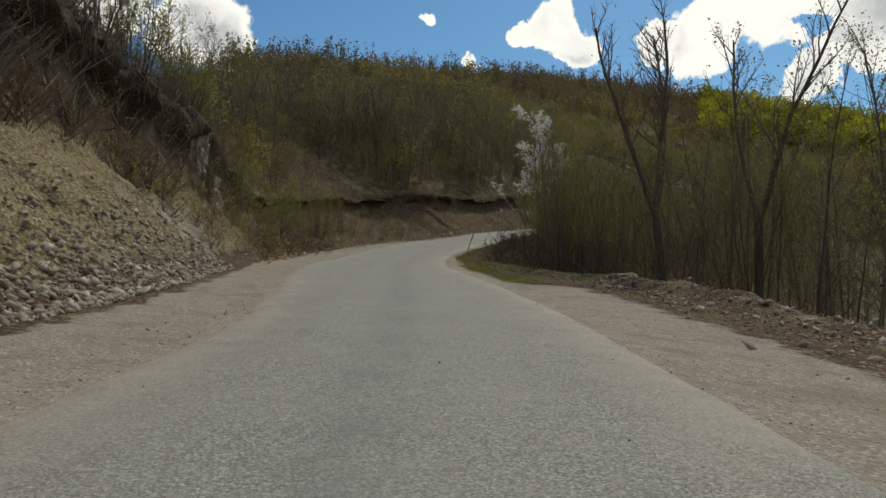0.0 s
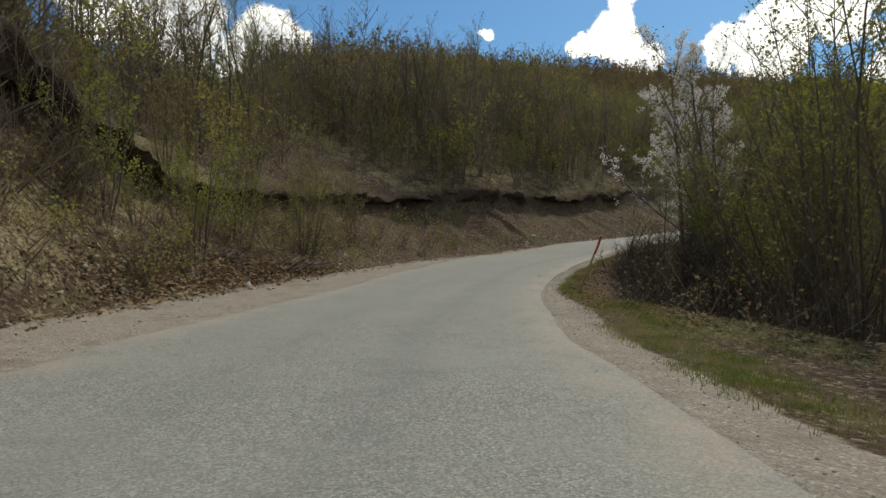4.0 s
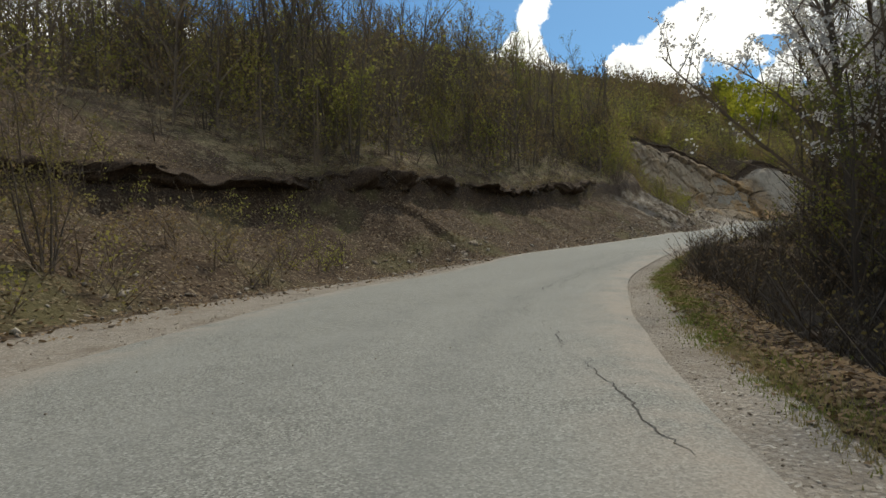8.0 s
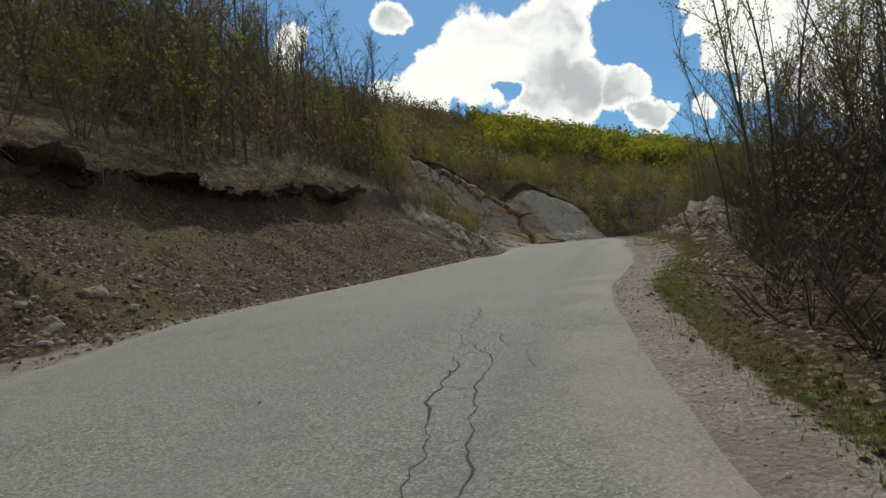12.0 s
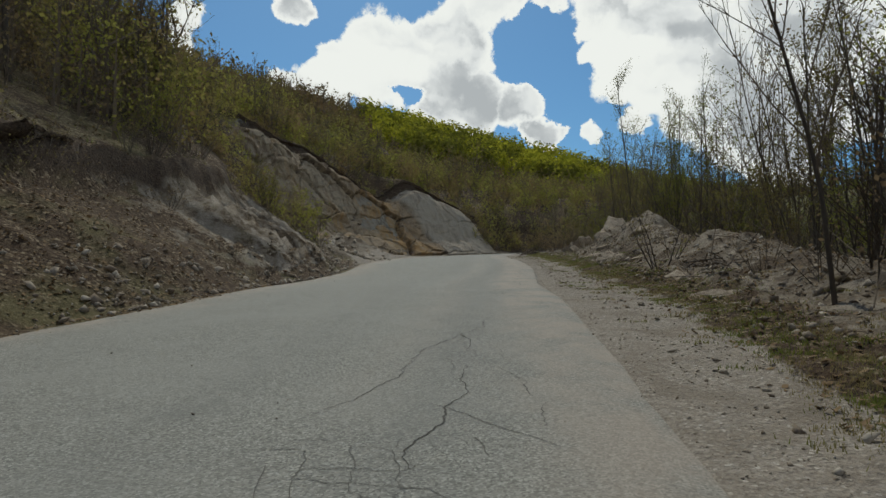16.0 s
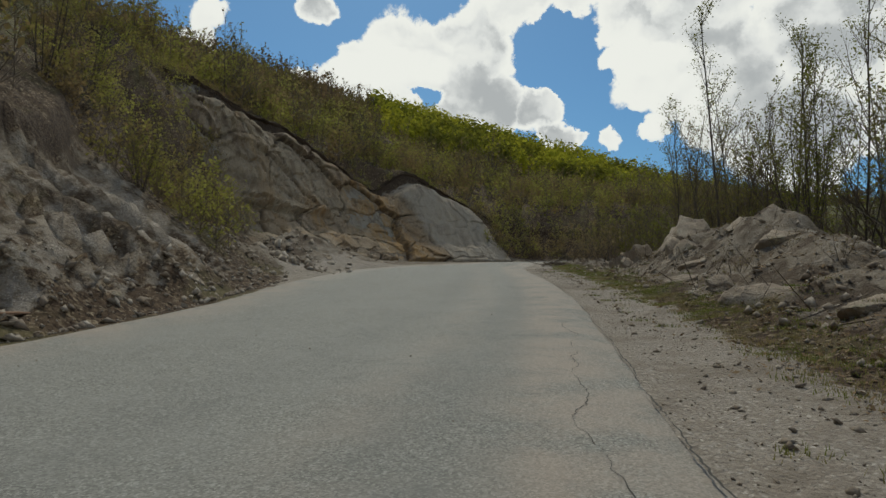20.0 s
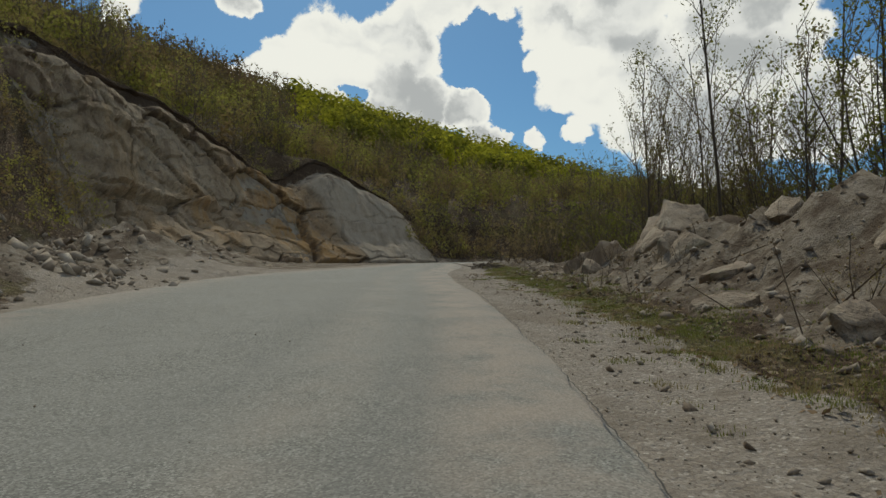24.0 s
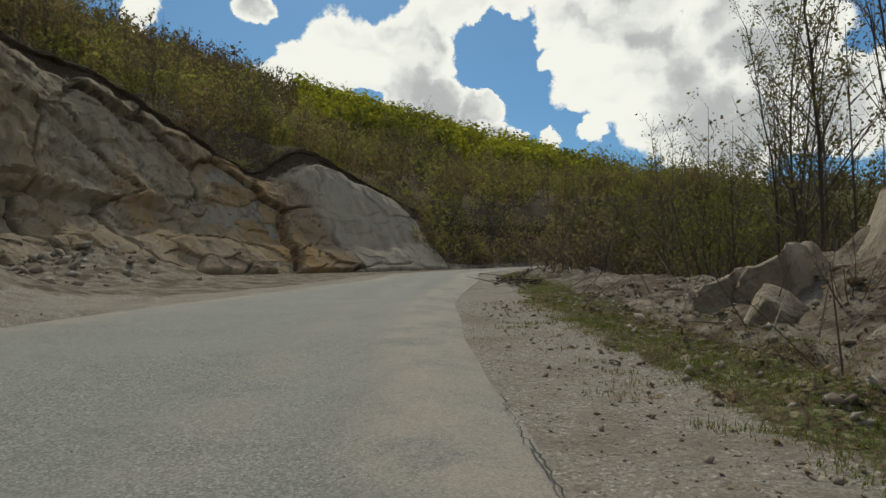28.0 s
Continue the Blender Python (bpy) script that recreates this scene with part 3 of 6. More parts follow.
bb = (tight - TOE(Sg)) / BANK_RUN(Sg)
oo = EDGE_R(Sg) - tight
vv = VERGE_R(Sg)
is_l = tight > 0.5 * (EDGE_L(Sg) + EDGE_R(Sg))
cut = smooth(128, 134, Sg) * (1 - smooth(155, 160, Sg)) + 0.5 * smooth(86, 92, Sg) * (1 - smooth(103, 108, Sg))
spur = smooth(87, 93, Sg) * (1 - smooth(104, 109, Sg))
w_rock = np.where(is_l, cut * smooth(0.0, 0.12, bb) * (1 - smooth(0.95, 1.02, bb)) + 0.3 * np.exp(-((Sg - 68) / 7) ** 2) * (bb > 0) * (bb < 0.9), 0)
w_spoil = np.where(is_l, 0.6 * spur * smooth(0.1, 0.3, bb) * (1 - smooth(0.9, 1.0, bb)) + 0.5 * (1 - smooth(22, 34, Sg)) * smooth(0.0, 0.05, bb) * (1 - smooth(0.1, 0.3, bb)) + smooth(104, 112, Sg) * (1 - smooth(0.05, 0.25, bb)) * smooth(0, 1.5, tight - EDGE_L(Sg)), smooth(68, 82, Sg) * smooth(0.0, 1.5, oo - vv) * (1 - smooth(7, 10, oo - vv)) + 0.5 * (1 - smooth(25, 32, Sg)) * np.exp(-((oo - vv - 0.8) / 1.2) ** 2))
w_dust = np.where(is_l, 1 - smooth(-0.25, 0.02, bb), 1 - smooth(0.55 - 0.3 * (1 - smooth(28, 36, Sg)), 1.05 - 0.2 * (1 - smooth(28, 36, Sg)), oo / vv))
w_grass = np.where(is_l, 0.35 * (bb > 1.1) + 0.42 * smooth(105, 110, Sg) * (1 - smooth(129, 134, Sg)) * (bb > 0.1), np.exp(-((oo / vv - 1.0) / 0.45) ** 2) * np.interp(Sg, [20, 26, 34, 48, 60, 66, 78, 100, 108, 135, 150], [0, 0.6, 0.7, 0.6, 0.6, 0.35, 0.5, 0.55, 0.75, 0.9, 0.4]))
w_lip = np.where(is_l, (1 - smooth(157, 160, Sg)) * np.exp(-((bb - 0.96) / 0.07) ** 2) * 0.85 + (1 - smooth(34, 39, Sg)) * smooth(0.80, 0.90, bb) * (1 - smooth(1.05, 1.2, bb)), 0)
w_straw = np.where(is_l, np.exp(-((Sg - 41) / 8) ** 2) * smooth(0.2, 0.6, bb) * (1 - smooth(3.0, 4.5, bb)) * (np.abs(bb - 0.97) > 0.05) + 0.5 * smooth(55, 60, Sg) * (1 - smooth(92, 100, Sg)) * (bb > 1.05) * (bb < 4) + 0.62 * (1 - smooth(32, 38, Sg)) * smooth(0.02, 0.12, bb) * (1 - smooth(0.78, 0.88, bb)), 0)
w_dust = w_dust * np.where(is_l, 1 - 0.8 * smooth(106, 112, Sg) * smooth(0.8, 2.5, tight - EDGE_L(Sg)), 1)
w_dust = w_dust + np.where(is_l, 0.62 * np.exp(-((Sg - 26) / 6) ** 2) * smooth(0.0, 0.15, bb) * (1 - smooth(0.55, 0.75, bb)), 0)
w_dust = w_dust + np.where(is_l, 0.47 * smooth(88, 94, Sg) * (1 - smooth(104, 109, Sg)) * smooth(0.02, 0.1, bb) * (1 - smooth(0.75, 0.95, bb)), 0)
strip_ = smooth(19, 23, Sg) * (1 - smooth(34, 38, Sg)) * ~is_l
w_grass = np.maximum(w_grass, strip_ * 0.72 * np.exp(-((oo - 1.6) / 0.6) ** 2))
w_dust = w_dust * (1 - strip_ * smooth(0.7, 1.1, oo) * 0.75)
w_grass = w_grass + np.where(is_l, 0, 0.55 * smooth(9, 18, oo))
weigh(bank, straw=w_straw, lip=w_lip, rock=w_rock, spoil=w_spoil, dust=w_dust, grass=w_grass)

# asphalt
rs = np.arange(-36, 188, 0.3)
ru = np.linspace(0, 1, 25)
Sr, Ur = lattice(rs, ru)
fray = rough(Sr, Sr * 0 + 3, 2.4, 4) * 0.10
el, er = EDGE_L(Sr) + fray, EDGE_R(Sr) + rough(Sr, Sr * 0 + 9, 1.9, 4) * 0.045
Lr = er + Ur * (el - er)
Xr, Yr = place(Sr, Lr)
Zr = road_z(Sr) + 0.012 * rough(Sr, Lr, 6, 3) - 0.05 * np.maximum(np.abs(Ur - 0.5) * 2 - 0.97, 0) / 0.03
road = sheet("road", np.stack([Xr, Yr, Zr], 1), len(rs), len(ru), M_ASPHALT, "worn pale grey asphalt mountain road", np.stack([Sr, Lr], 1))
edge_gap = np.minimum((Lr - er), (el - Lr))
wheel = np.exp(-((Lr - 0.6) / 0.35) ** 2) + np.exp(-((Lr - 2.3) / 0.4) ** 2) * 0.6 + 0.8 * smooth(70, 90, Sr) * np.exp(-((Lr + 0.1) / 0.45) ** 2)
weigh(road, dust=np.clip(1.3 - edge_gap / (0.8 + 0.5 * smooth(75, 95, Sr) * (Ur > 0.5)), 0, 1) + smooth(72, 88, Sr) * (1.0 * np.exp(-((Lr - er - 0.9) / 0.36) ** 2) + 0.45 * np.exp(-((Lr - er - 2.3) / 0.35) ** 2)), lane=np.clip(wheel, 0, 1))
# ---- building blocks ----
def mesh_of(name, verts, faces, mats, index=None, smooth_=False):
    me = bpy.data.meshes.new(name)
    me.from_pydata([tuple(v) for v in verts], [], [tuple(f) for f in faces])
    for m in mats:
        me.materials.append(m)
    if index is not None:
        me.polygons.foreach_set("material_index", np.asarray(index, np.int32))
    if smooth_:
        me.polygons.foreach_set("use_smooth", np.ones(len(me.polygons), bool))
    me.update()
    return me


def bulk(name, V, F, mats, index=None):
    """A large mesh from arrays of vertices and equal-sided faces."""
    V, F = np.asarray(V, np.float32), np.asarray(F, np.int32)
    me = bpy.data.meshes.new(name)
    me.vertices.add(len(V))
    me.vertices.foreach_set("co", V.ravel())
    me.loops.add(F.size)
    me.loops.foreach_set("vertex_index", F.ravel())
    me.polygons.add(len(F))
    me.polygons.foreach_set("loop_start", np.arange(0, F.size, F.shape[1], dtype=np.int32))
    for m in mats:
        me.materials.append(m)
    if index is not None:
        me.polygons.foreach_set("material_index", np.asarray(index, np.int32))
    me.update(calc_edges=True)
    return me


def part(name, me, parent, label=""):
    ob = new(name, me)
    ob.parent = parent
    return tagged(ob, label)


class Wood:
    """Collects tapered tubes and leaves of one plant."""

    def __init__(self, seed):
        self.r = random.Random(seed)
        self.stems, self.tv, self.tf, self.lv, self.lf, self.tips = [], [], [], [], [], []

    def tube(self, pts, r0, r1, sides, twig=False):
        v, f = (self.tv, self.tf) if twig else self.stems[-1]
        base = len(v)
        n = len(pts)
        for i, p in enumerate(pts):
            d = (pts[min(i + 1, n - 1)] - pts[max(i - 1, 0)]).normalized()
            a = d.orthogonal().normalized()
            b = d.cross(a)
            r = r0 + (r1 - r0) * i / (n - 1)
            for k in range(sides):
                q = 2 * math.pi * k / sides
                v.append(p + (a * math.cos(q) + b * math.sin(q)) * r)
        for i in range(n - 1):
            for k in range(sides):
                k2 = (k + 1) % sides
                f.append((base + i * sides + k, base + i * sides + k2, base + (i + 1) * sides + k2, base + (i + 1) * sides + k))

    def shoot(self, p, d, length, r, depth, wobble=0.16, up=0.12, seg=4, sides=4, kids=5, ratio=0.5, spread=0.75, top=True, low=0.25):
        """A branch that bends upwards and carries smaller ones."""
        rnd = self.r
        pts, step = [p.copy()], length / seg
        for i in range(seg):
            d = (d + Vector((rnd.gauss(0, wobble), rnd.gauss(0, wobble), rnd.gauss(0, wobble) + up))).normalized()
            pts.append(pts[-1] + d * step)
        if top:
            self.stems.append(([], []))
        self.tube(pts, r, r * 0.3, sides, twig=not top)
        if depth <= 0:
            self.tips += [(pts[-1], d), (pts[len(pts) // 2], d)]
            return
        for k in range(kids):
            u = low + (1 - low) * (k + rnd.random()) / kids
            i = min(int(u * seg), seg - 1)
            q = pts[i].lerp(pts[i + 1], u * seg - i)
            side = Vector((rnd.gauss(0, 1), rnd.gauss(0, 1), rnd.gauss(0.25, 0.5))).normalized()
            e = (d * (1 - spread) + side * spread + Vector((0, 0, 0.2))).normalized()
            self.shoot(q, e, length * ratio * rnd.uniform(0.6, 1.25) * (1.2 - 0.75 * u), max(r * (0.45 - 0.15 * u), 0.0045), depth - 1, wobble * 1.3, up, max(2, seg - 2), 3, max(3, kids - 5), ratio * 1.15, spread, False, 0.2)
        self.tips.append((pts[-1], d))

    def leaves(self, count, size, spread=0.15, low=0.0, high=99.0):
        rnd = self.r
        tips = [t for t in self.tips if low <= t[0].z <= high] or self.tips
        for _ in range(count):
            p, d = rnd.choice(tips)
            p = p + Vector((rnd.gauss(0, spread), rnd.gauss(0, spread), rnd.gauss(0, spread)))
            n = Vector((rnd.gauss(0, 1), rnd.gauss(0, 1), rnd.gauss(0.4, 1))).normalized()
            a = n.orthogonal().normalized()
            a.rotate(Matrix.Rotation(rnd.uniform(0, 6.28), 3, n))
            b = n.cross(a)
            s = size * rnd.uniform(0.6, 1.3)
            i = len(self.lv)
            self.lv += [p - a * s, p + b * s * 0.6, p + a * s, p - b * s * 0.6]
            self.lf.append((i, i + 1, i + 2, i + 3))

    def thing(self, name, label, category, leaf, stem="trunk"):
        """An Empty at the base with its stems and a crown of twigs and leaves."""
        root = new(name)
        for v, f in self.stems:
            part(stem, mesh_of(stem, v, f, [M_BARK], smooth_=True), root)
        n = len(self.tv)
        part("crown", mesh_of("crown", self.tv + self.lv, self.tf + [tuple(i + n for i in f) for f in self.lf], [M_TWIG, leaf], [0] * len(self.tf) + [1] * len(self.lf)), root)
        return tagged(root, label, category)


def slender(seed, h, r, leaf_n, leaf_s, kids=16, spread=0.5, ratio=0.3, lean=0.06, low=0.25):
    w_ = Wood(seed)
    d = Vector((w_.r.gauss(0, lean), w_.r.gauss(0, lean), 1)).normalized()
    w_.shoot(Vector((0, 0, -0.3)), d, h, r, 2, 0.05, 0.03, 9, 6, kids, ratio, spread, True, low)
    w_.leaves(leaf_n, leaf_s, 0.11, h * 0.3)
    return w_


def coppice(seed, h, stems, leaf_n, leaf_s, fan=0.3, kids=8, bare=0.2):
    w_ = Wood(seed)
    rnd = w_.r
    for k in range(stems):
        a = 6.28 * (k + rnd.random() * 0.8) / stems
        f = fan * rnd.uniform(0.3, 1.2)
        d = Vector((math.cos(a) * f, math.sin(a) * f, 1)).normalized()
        w_.shoot(Vector((math.cos(a) * 0.15, math.sin(a) * 0.15, -0.2)), d, h * rnd.uniform(0.65, 1.05), 0.01 + min(0.005 * h, 0.034) * rnd.uniform(0.6, 1.1), 2, 0.07, 0.05, 6, 4, kids, 0.32, 0.45)
    w_.leaves(leaf_n, leaf_s, 0.10, h * bare)
    return w_


def forked(seed, h, r, leaf_n, leaf_s, arms=3):
    w_ = Wood(seed)
    rnd = w_.r
    p = Vector((0, 0, -0.4))
    top = Vector((rnd.gauss(0, 0.25), rnd.gauss(0, 0.25), h * 0.38))
    mid = p.lerp(top, 0.5) + Vector((rnd.gauss(0, 0.12), rnd.gauss(0, 0.12), 0))
    w_.stems.append(([], []))
    w_.tube([p, mid, top], r, r * 0.8, 8)
    for k in range(arms):
        a = 6.28 / arms * k + rnd.random()
        f = rnd.uniform(0.18, 0.42)
        w_.shoot(top - Vector((0, 0, 0.15)), Vector((math.cos(a) * f, math.sin(a) * f, 1)).normalized(), h * rnd.uniform(0.52, 0.68), r * 0.62, 2, 0.08, 0.05, 8, 6, 13, 0.38, 0.5)
    w_.leaves(leaf_n, leaf_s, 0.11, h * 0.4)
    return w_


BARE = "slender young tree with grey-brown twigs just breaking into bud"
GREEN = "young broadleaved tree with thin dark stem and fresh yellow-green leaves"
MODELS = {
    "slender": [slender(11 + i, h, 0.052, int(n * 1.7), 0.042).thing("young_tree", GREEN, "tree", M_LEAF) for i, (h, n) in enumerate(((9.0, 700), (10.0, 520), (7.5, 800), (11.0, 420)))],
    "bare": [slender(31 + i, h, 0.048, n, 0.035, 18, 0.42, 0.27).thing("bare_tree", BARE, "tree", M_BUD) for i, (h, n) in enumerate(((9.0, 260), (8.0, 200), (10.5, 260)))],
    "coppice": [coppice(51 + i, h, n, int(leaf * 3.6), 0.045).thing("hazel_clump", "many-stemmed bush with upright grey stems and sparse buds", "bush", M_LEAF, "stem") for i, (h, n, leaf) in enumerate(((5.0, 7, 420), (4.2, 8, 300), (6.0, 7, 480)))],
    "shrub": [coppice(71 + i, h, n, leaf, 0.04, 0.9, 6).thing("shrub", "low tangled brown shrub with few small leaves", "shrub", M_BUD, "stem") for i, (h, n, leaf) in enumerate(((1.6, 7, 120), (1.2, 8, 90), (2.2, 7, 160)))],
    "forked": [forked(91 + i, h, r, n, 0.055, arms).thing("forked_tree", "tall forked tree with dark trunk and thin spring twigs", "tree", M_BUD) for i, (h, r, n, arms) in enumerate(((12.0, 0.19, 420, 3), (11.0, 0.15, 520, 2)))],
}
MODELS["thorn"] = [coppice(131 + i, h, n, 160, 0.035, 0.5, 10).thing("thorn_bush", "leafless many-stemmed bush with thin brown twigs", "bush", M_BUD, "stem") for i, (h, n) in enumerate(((3.6, 8), (2.8, 7)))]
MODELS["leafy"] = [coppice(141 + i, h, n, 2000, 0.045, 0.34, 12, 0.45).thing("leafy_tree", "many-stemmed tree with dark stems and sparse young leaves", "tree", M_LEAF, "stem") for i, (h, n) in enumerate(((9.0, 6), (8.0, 5), (10.0, 4)))]
MODELS["broad"] = [coppice(121, 10.0, 8, 1500, 0.045, 0.42, 13).thing("broad_tree", "spreading many-stemmed tree with dark stems and small buds", "tree", M_BUD, "stem")]
USED = set()
rng = random.Random(4)


def plant(kind, x, y, z, scale=1.0, turn=None, which=None, group=""):
    src = MODELS[kind][rng.randrange(len(MODELS[kind])) if which is None else which]
    m = pose(x, y, z, rng.gauss(0, 2.5), rng.gauss(0, 2.5), rng.uniform(0, 360) if turn is None else turn)
    if src.name in USED:
        ob = copy_thing(src, m)
    else:
        ob = src
        ob.matrix_basis = m
        USED.add(src.name)
    ob.scale = (scale, scale, scale * rng.uniform(0.92, 1.1))
    if group:
        ob["group"] = group
    return ob


def spot(s, l):
    x, y = place(s, l)
    return float(x), float(y), float(ground_z(np.array([float(s)]), np.array([float(l)]))[0])


def at_line(kind, s, l, scale=1.0, which=None, turn=None, group="", sink=0.1):
    x, y, z = spot(s, l)
    return plant(kind, x, y, z - sink, scale, turn, which, group)


def foot_r(s):
    """Offset at which the growth on the valley side begins."""
    return EDGE_R(s) - np.where(s < 78, np.maximum(VERGE_R(s), np.interp(s, [50, 57, 64, 68], [1.7, 1.2, 1.2, 2.3])), VERGE_R(s))


def sightline(x, y):
    """Metres by which a place lies outside the open strip below the bend, where only low scrub grows."""
    return np.where((y > 39) & (y < 76), x - 12.4 - 0.545 * (y - 59), 1.0)


def strew(kind, count, s0, s1, l0, l1, lo, hi, group):
    """Plants at random between two stations; offsets count from the lip of the bank (left) or the foot of the verge (right)."""
    for k in range(count):
        s = s0 + (s1 - s0) * (k + rng.random()) / count
        l = rng.uniform(l0, l1) + (float(TOE(s) + BANK_RUN(s)) if l1 > 0 else float(foot_r(s)))
        if l1 < 0 and kind != "shrub" and s < 52:
            l = min(l, -0.205 * s - 0.6)
        size = rng.uniform(lo, hi)
        if l1 < 0 and s > 39:
            while kind != "shrub" and sightline(*place(s, l)) < 0:
                l -= 0.5
            if kind == "shrub" and sightline(*place(s, l)) < 0:
                size *= 0.45
        at_line(kind, s, l, size, group=group)


# ---- trees that can be told apart ----
strew("coppice", 13, 44, 84, 0.6, 7, 0.8, 1.3, "bushes on the hillside")
strew("slender", 22, 44, 96, 2.0, 12, 0.85, 1.2, "trees on the hillside")
strew("bare", 30, 44, 100, 2.0, 12, 0.85, 1.2, "trees on the hillside")
strew("slender", 26, 98, 158, 0.8, 12, 0.55, 0.85, "trees above the cliff")
strew("bare", 22, 98, 156, 0.8, 12, 0.55, 0.9, "trees above the cliff")
strew("bare", 20, 2, 32, 0.4, 7, 0.7, 1.0, "trees on the bank")
strew("slender", 9, 4, 32, 0.8, 7, 0.6, 0.9, "trees on the bank")
strew("slender", 24, 14, 66, -12, -2.6, 0.8, 1.25, "trees below the road")
strew("bare", 22, 12, 72, -12, -2.4, 0.8, 1.3, "trees below the road")
strew("thorn", 14, 26, 70, -7, -2.0, 0.7, 1.1, "bushes below the road")
strew("bare", 12, 60, 86, -7, -1.2, 0.85, 1.15, "trees below the road")
strew("slender", 10, 60, 86, -8, -1.2, 0.8, 1.1, "trees below the road")
strew("thorn", 10, 60, 84, -6, -1.0, 0.7, 1.0, "bushes below the road")
strew("bare", 26, 84, 128, -12, -5.5, 0.7, 0.95, "trees behind the heaps")
strew("slender", 20, 84, 132, -13, -5.5, 0.6, 0.85, "trees behind the heaps")
strew("slender", 12, 136, 176, -7, -1.0, 0.35, 0.6, "trees at the bend")
strew("shrub", 22, 34, 72, -4, -0.9, 0.7, 1.3, "brush beside the road")
strew("shrub", 12, 36, 92, -4.0, -0.9, 0.6, 1.1, "brush beside the road")
strew("slender", 16, 88, 128, -9, -5.2, 0.85, 1.15, "trees behind the heaps")
strew("coppice", 12, 86, 128, -8, -4.8, 0.7, 1.1, "bushes behind the heaps")
strew("shrub", 30, 84, 124, -6.0, -1.2, 0.3, 0.55, "brush on the heaps")
strew("coppice", 11, 6, 36, 0.1, 3, 0.8, 1.2, "bushes on the bank")
strew("coppice", 26, 104, 164, 1.0, 14, 0.8, 1.25, "bushes above the cliff")
strew("slender", 22, 140, 184, 1.0, 24, 0.5, 0.8, "trees beyond the bend")
strew("coppice", 14, 146, 184, -9, -1.5, 0.6, 0.9, "bushes at the bend")
strew("forked", 7, 42, 96, 1.5, 9, 0.7, 0.95, "tall trees on the hillside")
strew("coppice", 7, 33, 44, -3.6, 1.5, 0.5, 0.8, "bushes on the bank")
strew("shrub", 12, 132, 160, -5, -0.2, 0.8, 1.4, "bushes at the bend")
for s, l, k in ((28.2, -11.7, 1.15), (23.0, -12.9, 1.2), (54.5, -7.6, 1.05)):
    at_line("forked", s, l, k, group="tall trees")
strew("leafy", 12, 20, 54, -5.5, -1.6, 0.8, 1.1, "leafy trees below the road")
strew("slender", 14, 16, 54, -6, -1.6, 0.8, 1.05, "trees below the road")
for x_, y_, k in ((36.5, 79.0, 1.0), (51.0, 97.0, 0.8)):
    s_, l_ = station(x_, y_)
    at_line("broad", float(s_[0]), float(l_[0]), k, group="broad trees behind the heaps")
for s, l, k in ((20.0, 13.6, 0.85), (24.5, 13.2, 0.8), (28.5, 12.6, 0.7)):
    at_line("slender", s, l, k, which=2, group="trees on the bank")
for s, l, k in ((23.0, 13.4, 1.35), (26.5, 13.2, 1.5), (29.5, 12.6, 1.25), (15.0, 13.8, 1.4)):
    at_line("coppice", s, l, k, which=2, group="spreading bushes on the bank")
for s, l, k in ((46.5, 9.6, 0.85), (43.5, 10.4, 0.7), (48.5, 10.8, 0.7)):
    at_line("coppice", s, l, k, group="bushes on the bank")
for s, l, k in ((92, 12.6, 0.5), (94, 13.0, 0.7), (98, 15.0, 0.8), (101, 17.0, 1.0), (104, 18.0, 0.9), (107, 17.5, 1.0), (111, 18.5, 0.9), (106, 13.0, 0.6)):
    at_line("coppice", s, l, k, group="bushes on the spur")
for s, l, k in ((40, 9.6, 0.9), (44, 11.2, 1.0), (51.5, 10.2, 0.8), (37.5, 11.0, 1.0)):
    at_line("coppice", s, l, k, group="bushes on the bank")
for s, l, k in ((33, 10.5, 1.1), (30, 9.6, 0.9), (47, 9.8, 0.9), (88, 13.5, 1.0), (92, 11.0, 0.8), (96, 16.0, 1.2), (82, 9.0, 0.7)):
    at_line("shrub", s, l, k, group="brush on the bank")


def cherry():
    """A tall wild cherry in full white blossom."""
    w_ = Wood(205)
    w_.shoot(Vector((0, 0, -0.4)), Vector((-0.03, 0.02, 1)).normalized(), 12.5, 0.12, 2, 0.04, 0.03, 10, 7, 22, 0.34, 0.6, True, 0.3)
    w_.shoot(Vector((0.1, 0, -0.4)), Vector((0.16, 0.0, 1)).normalized(), 10.5, 0.09, 2, 0.05, 0.03, 9, 6, 17, 0.34, 0.6, True, 0.3)
    w_.leaves(17000, 0.05, 0.08, 6.6)
    w_.leaves(2600, 0.045, 0.07, 4.8, 6.6)
    return w_.thing("cherry_tree", "tall wild cherry tree covered in white blossom", "tree", M_BLOSSOM)


x, y, z = spot(56.5, -6.2)
cherry().matrix_basis = pose(x, y, z - 0.1, 0, 0, 30)


